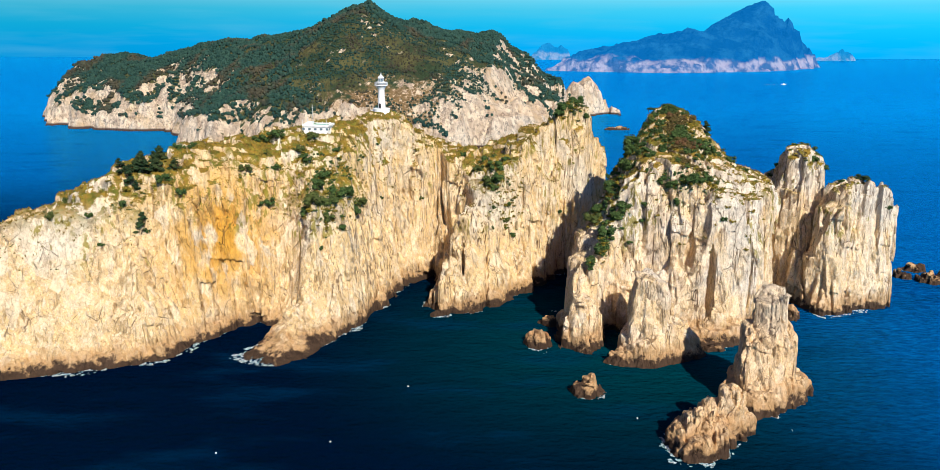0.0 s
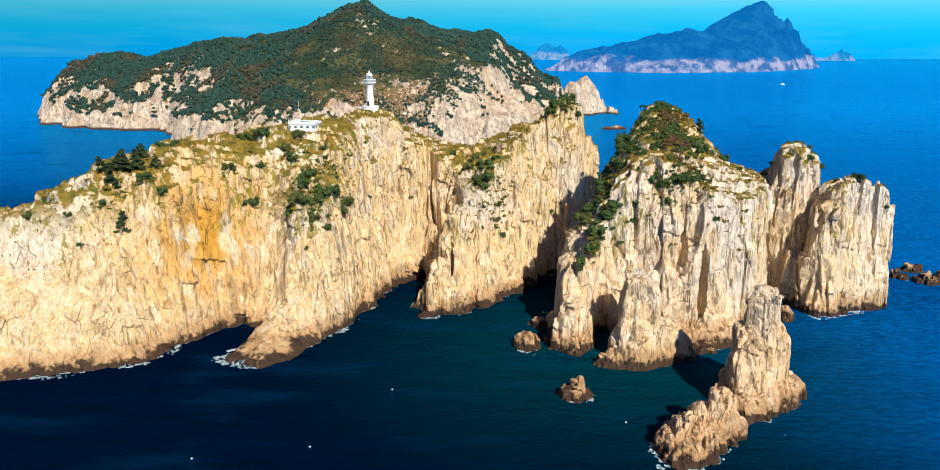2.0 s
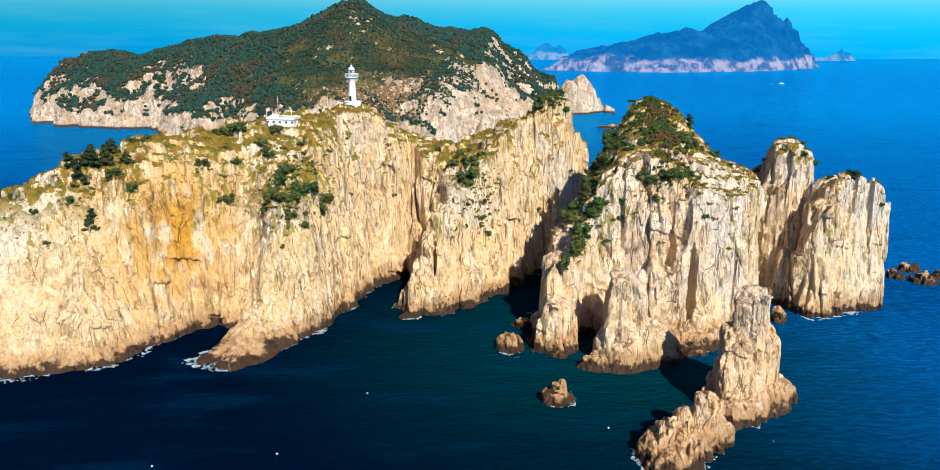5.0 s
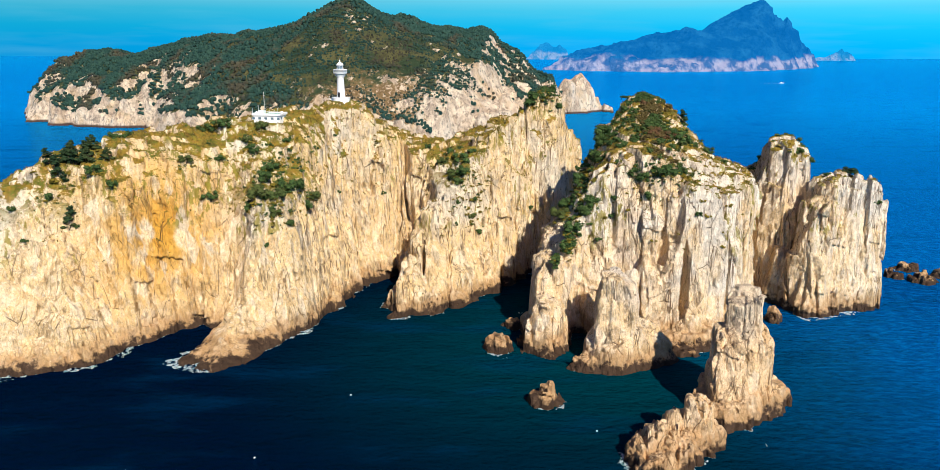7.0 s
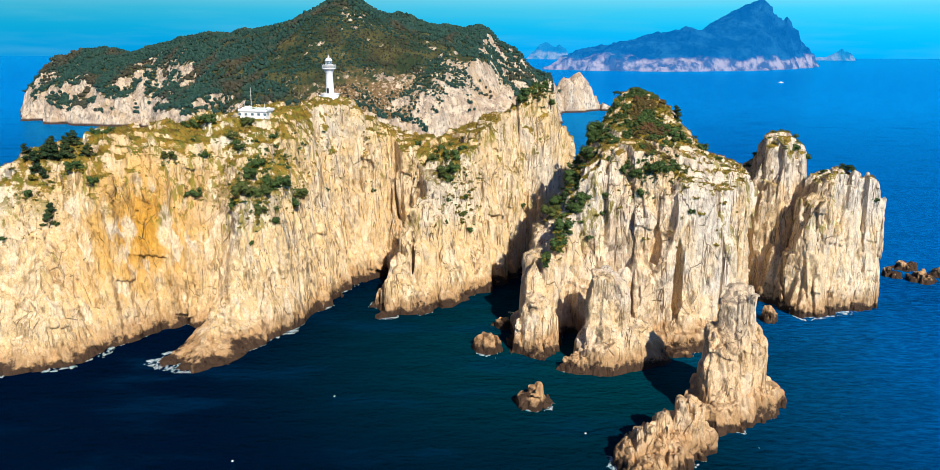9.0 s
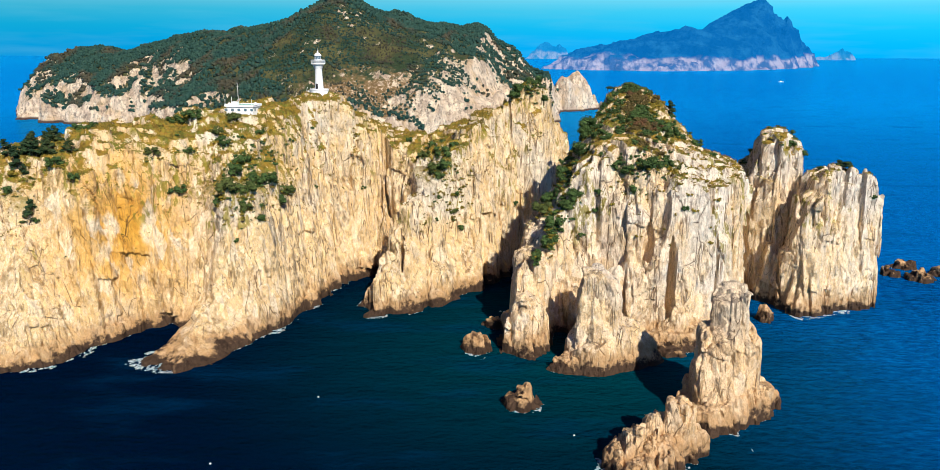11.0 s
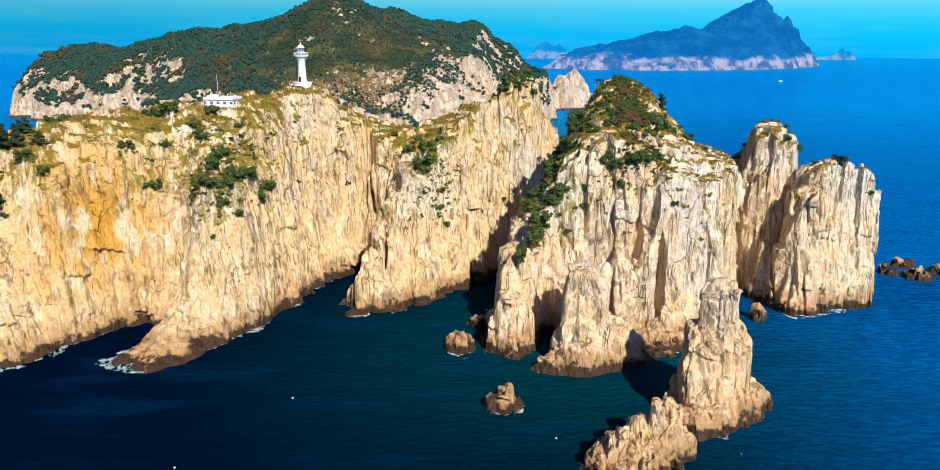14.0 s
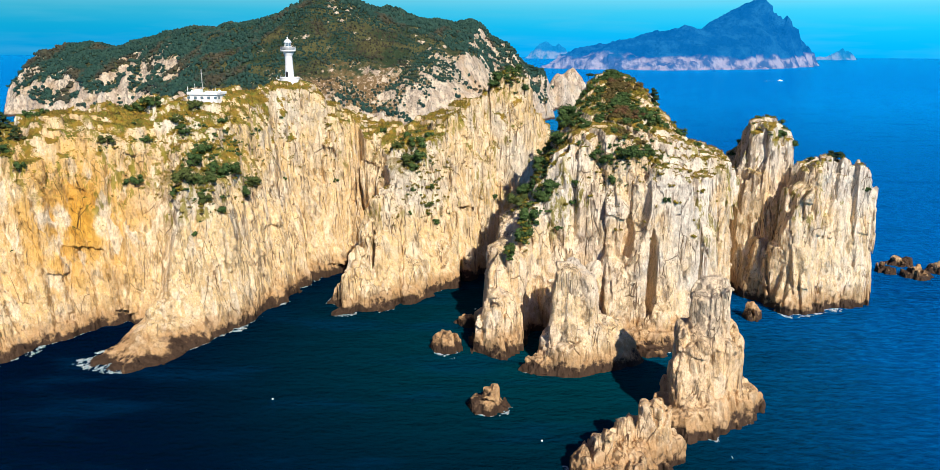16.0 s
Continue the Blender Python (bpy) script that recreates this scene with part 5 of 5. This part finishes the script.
def turf():
    """Grass tufts on the flatter ground."""
    v, f = [], []
    for which, box, count, floor_z in ((island, (-190, 60, 225, 350), 26000, 34), (stack, (40, 125, 245, 335), 5000, 40), (twin, (128, 176, 280, 320), 1200, 48)):
        for _ in range(count):
            x, y = rnd.uniform(box[0], box[1]), rnd.uniform(box[2], box[3])
            if noise.noise(Vector((x / 9, y / 9, 1.0))) < -0.12:
                continue
            g, n = ground(x, y, which)
            if g is None or g.z < floor_z or n.z < 0.5:
                continue
            for _ in range(4):
                a, t, w = rnd.uniform(0, 6.28), rnd.uniform(0.35, 0.9), rnd.uniform(0.12, 0.3)
                c, s = math.cos(a), math.sin(a)
                k = len(v)
                v += [(g.x - c * w, g.y - s * w, g.z - 0.15), (g.x + c * w, g.y + s * w, g.z - 0.15), (g.x + rnd.uniform(-.5, .5), g.y + rnd.uniform(-.5, .5), g.z + t)]
                f.append((k, k + 1, k + 2))
    return mesh_object("grass", v, f, TURF)


tagged(turf(), "golden-green wild grass covering the cliff tops", "grass", kind="stuff")


def lump(rnd):
    """A small uneven crown of twenty faces."""
    bm = bmesh.new()
    bmesh.ops.create_icosphere(bm, subdivisions=1, radius=1.0)
    v = [p.co * rnd.uniform(0.62, 1.25) for p in bm.verts]
    f = [tuple(p.index for p in q.verts) for q in bm.faces]
    bm.free()
    return v, f


def woods():
    """Tree crowns over the hill behind, thick on the ridges, thin on the open slope and the bare rock."""
    xs, ys, H = HILL_GRID
    gx, gy = np.gradient(H, xs[1] - xs[0])
    rn = np.random.RandomState(4)
    n = 170000
    i, j = rn.randint(2, len(xs) - 2, n), rn.randint(2, len(ys) - 2, n)
    x, y, z = xs[i] + rn.uniform(-1.5, 1.5, n), ys[j] + rn.uniform(-1.5, 1.5, n), H[i, j]
    steep = np.hypot(gx[i, j], gy[i, j])
    patch = vnoise(x / 45, y / 45, x * 0 + 7) + 0.6 * vnoise(x / 15, y / 15, x * 0)
    limit = 19 + 13 * vnoise(x / 50, y / 50, x * 0 + 2) + 6 * vnoise(x / 17, y / 17, x * 0 + 2)
    thick = 0.62 + 0.5 * patch
    open_slope = np.exp(-(((x + 70) / 90) ** 2 + ((y - 720) / 45) ** 2))
    bare = np.exp(-(((x - 58) / 62) ** 2 + ((y - 790) / 75) ** 2))
    gully = np.exp(-(((x + 22 - 0.35 * (y - 760)) / 22) ** 2 + ((y - 750) / 60) ** 2))
    thick = thick - 0.5 * open_slope - 1.05 * bare + 2.2 * gully + 0.45 * np.clip((-250 - x) / 80, 0, 1) + 0.4 * np.clip((y - 900) / 60, 0, 1)
    keep = (z > limit) & (rn.uniform(0, 1, n) < thick) & (steep < 1.7) & (y < 1090)
    x, y, z = x[keep][:50000], y[keep][:50000], z[keep][:50000]
    r0 = random.Random(3)
    forms = [lump(r0) for _ in range(6)]
    V, Q, base = [], [], 0
    for k in range(6):
        fv, ff = np.array([tuple(p) for p in forms[k][0]]), np.array(forms[k][1])
        sel = np.arange(len(x))[k::6]
        r = rn.uniform(0.7, 2.3, len(sel)) * np.where(np.hypot((x[sel] + 90) / 90, (y[sel] - 800) / 75) < 1.2, 0.6, 1.0)
        a = rn.uniform(0, 6.28, len(sel))
        c, s = np.cos(a), np.sin(a)
        px = fv[None, :, 0] * c[:, None] - fv[None, :, 1] * s[:, None]
        py = fv[None, :, 0] * s[:, None] + fv[None, :, 1] * c[:, None]
        P = np.stack([px * r[:, None] + x[sel][:, None], py * r[:, None] + y[sel][:, None], fv[None, :, 2] * r[:, None] * 1.05 + (z[sel] + 0.6 * r)[:, None]], -1)
        V.append(P.reshape(-1, 3))
        Q.append((ff[None] + (base + np.arange(len(sel)) * len(fv))[:, None, None]).reshape(-1, 3))
        base += len(sel) * len(fv)
    return mesh_object("woodland", np.concatenate(V), np.concatenate(Q), WOODS)


tagged(woods(), "dense dark evergreen woods with rusty patches on the hill", "woods", kind="stuff")


# ---- foam, boat, floats ----
def foam_material():
    m, nt, b = material("sea_foam")
    n = grain(nt, 1.2, 4)
    nt.links.new(mix(nt, step(nt, n, 0.35, 0.6), (0.12, 0.36, 0.42), (0.70, 0.78, 0.82)), b.inputs["Base Color"])
    b.inputs["Roughness"].default_value = 0.8
    return m


FOAM = foam_material()


def foam():
    """Broken water where the swell meets the rocks."""
    v, f = [], []
    wild = [(-78, 230, 8), (-70, 227, 8), (52, 178, 7), (54, 168, 6), (82, 183, 6), (140, 271, 8), (148, 273, 8), (157, 278, 8), (24, 238, 5), (36, 201, 8), (-45, 255, 8), (-13, 270, 6), (-78, 240, 8), (60, 166, 5), (-100, 236, 8), (-108, 226, 10), (-128, 217, 12)]
    for X, Y, F, h in SHORES:
        if X.size > 4e6:
            continue
        i, j = np.nonzero((F > -0.6) & (F < 4.5))
        for a, b in ((0, 0), (0.5, 0), (0, 0.5), (0.5, 0.5)):
            ii, jj = np.minimum(i + 1, X.shape[0] - 1), np.minimum(j + 1, X.shape[1] - 1)
            d = F[i, j] * (1 - a) * (1 - b) + F[ii, j] * a * (1 - b) + F[i, jj] * (1 - a) * b + F[ii, jj] * a * b
            x, y = X[i, j] + a * h, Y[i, j] + b * h
            reach = 1.0 * vnoise(x / 9, y / 9, x * 0) - 0.25
            for wx, wy, wr in wild:
                reach = reach + 2.6 * np.exp(-((x - wx) ** 2 + (y - wy) ** 2) / (0.35 * wr * wr))
            holes = vnoise(x / 1.1, y / 1.1, x * 0 + 3) + 0.7 * vnoise(x / 0.5, y / 0.5, x * 0)
            ok = (d > -0.5) & (d < reach * (0.6 + 0.9 * holes)) & (holes > -0.05)
            for px, py in zip(x[ok], y[ok]):
                n, s = len(v), 0.5 * h
                jx, jy = [rnd.uniform(-0.3, 0.3) * s for _ in range(4)], [rnd.uniform(-0.3, 0.3) * s for _ in range(4)]
                v += [(px + jx[0], py + jy[0], 0.05), (px + s * 0.8 + jx[1], py + jy[1], 0.06), (px + s * 0.8 + jx[2], py + s * 0.8 + jy[2], 0.05), (px + jx[3], py + s * 0.8 + jy[3], 0.06)]
                f.append((n, n + 1, n + 2, n + 3))
    return mesh_object("foam", v, f, FOAM)


tagged(foam(), "white surf breaking along the feet of the rocks", "foam", kind="stuff")


def float_ball(x, y):
    t = thing("buoy", pose(x, y, 0), "small white float bobbing on the dark sea", "buoy", "floats")
    part("ball", lathe([(0.04, -0.2), (0.2, -0.12), (0.28, 0.05), (0.2, 0.2), (0.04, 0.28)], 12), WHITE, t)
    part("eye", rod((0, 0, 0.26), (0, 0, 0.4), 0.04, 6), DARK, t)


for x, y in ((-67, 170), (-20, 209), (48, 190), (-38, 176)):
    float_ball(x, y)


def motor_boat(m):
    t = thing("motor_boat", m, "small white motor boat under way on open water", "boat")
    bm = bmesh.new()
    rings = []
    for x, w, k in ((-6, 1.6, 0.5), (-2, 1.9, 0.4), (3, 1.6, 0.3), (5.5, 0.8, 0.15), (7.2, 0.08, 0.0)):
        rings.append([bm.verts.new(p) for p in ((x, -w, 1.2 + 0.06 * max(x, 0)), (x, -w * 0.75, 0.1), (x, 0, -k), (x, w * 0.75, 0.1), (x, w, 1.2 + 0.06 * max(x, 0)))])
    for a, b in zip(rings, rings[1:]):
        for k in range(4):
            bm.faces.new((a[k], b[k], b[k + 1], a[k + 1]))
        bm.faces.new((a[4], b[4], b[0], a[0]))
    bm.faces.new(rings[0])
    part("hull", bm, WHITE, t)
    cabin = part("cabin", box_bm(4.0, 2.4, 1.9, -0.5, 0, 1.2, 0.15), WHITE, t)
    part("windscreen", box_bm(0.1, 2.0, 0.8, 1.53, 0, 2.0), GLASS, cabin)
    part("mast", rod((-1.5, 0, 3.0), (-1.5, 0, 5.5), 0.06, 6), GREY, t)
    v, f = [], []
    for k in range(60):
        x = -6 - k * 0.9
        w = 0.8 + 0.05 * k
        for s in (-1, 1):
            n = len(v)
            c = s * w * random.uniform(0.4, 1.0)
            v += [(x, c - 0.4, 0.06), (x + 0.9, c - 0.3, 0.06), (x + 0.9, c + 0.4, 0.06), (x, c + 0.3, 0.06)]
            f.append((n, n + 1, n + 2, n + 3))
    part("wake", bmesh_from(v, f), FOAM, t)


def bmesh_from(v, f):
    bm = bmesh.new()
    vs = [bm.verts.new(p) for p in v]
    for q in f:
        bm.faces.new([vs[k] for k in q])
    return bm


motor_boat(pose(795, 1925, 0, 0, 0, 8))
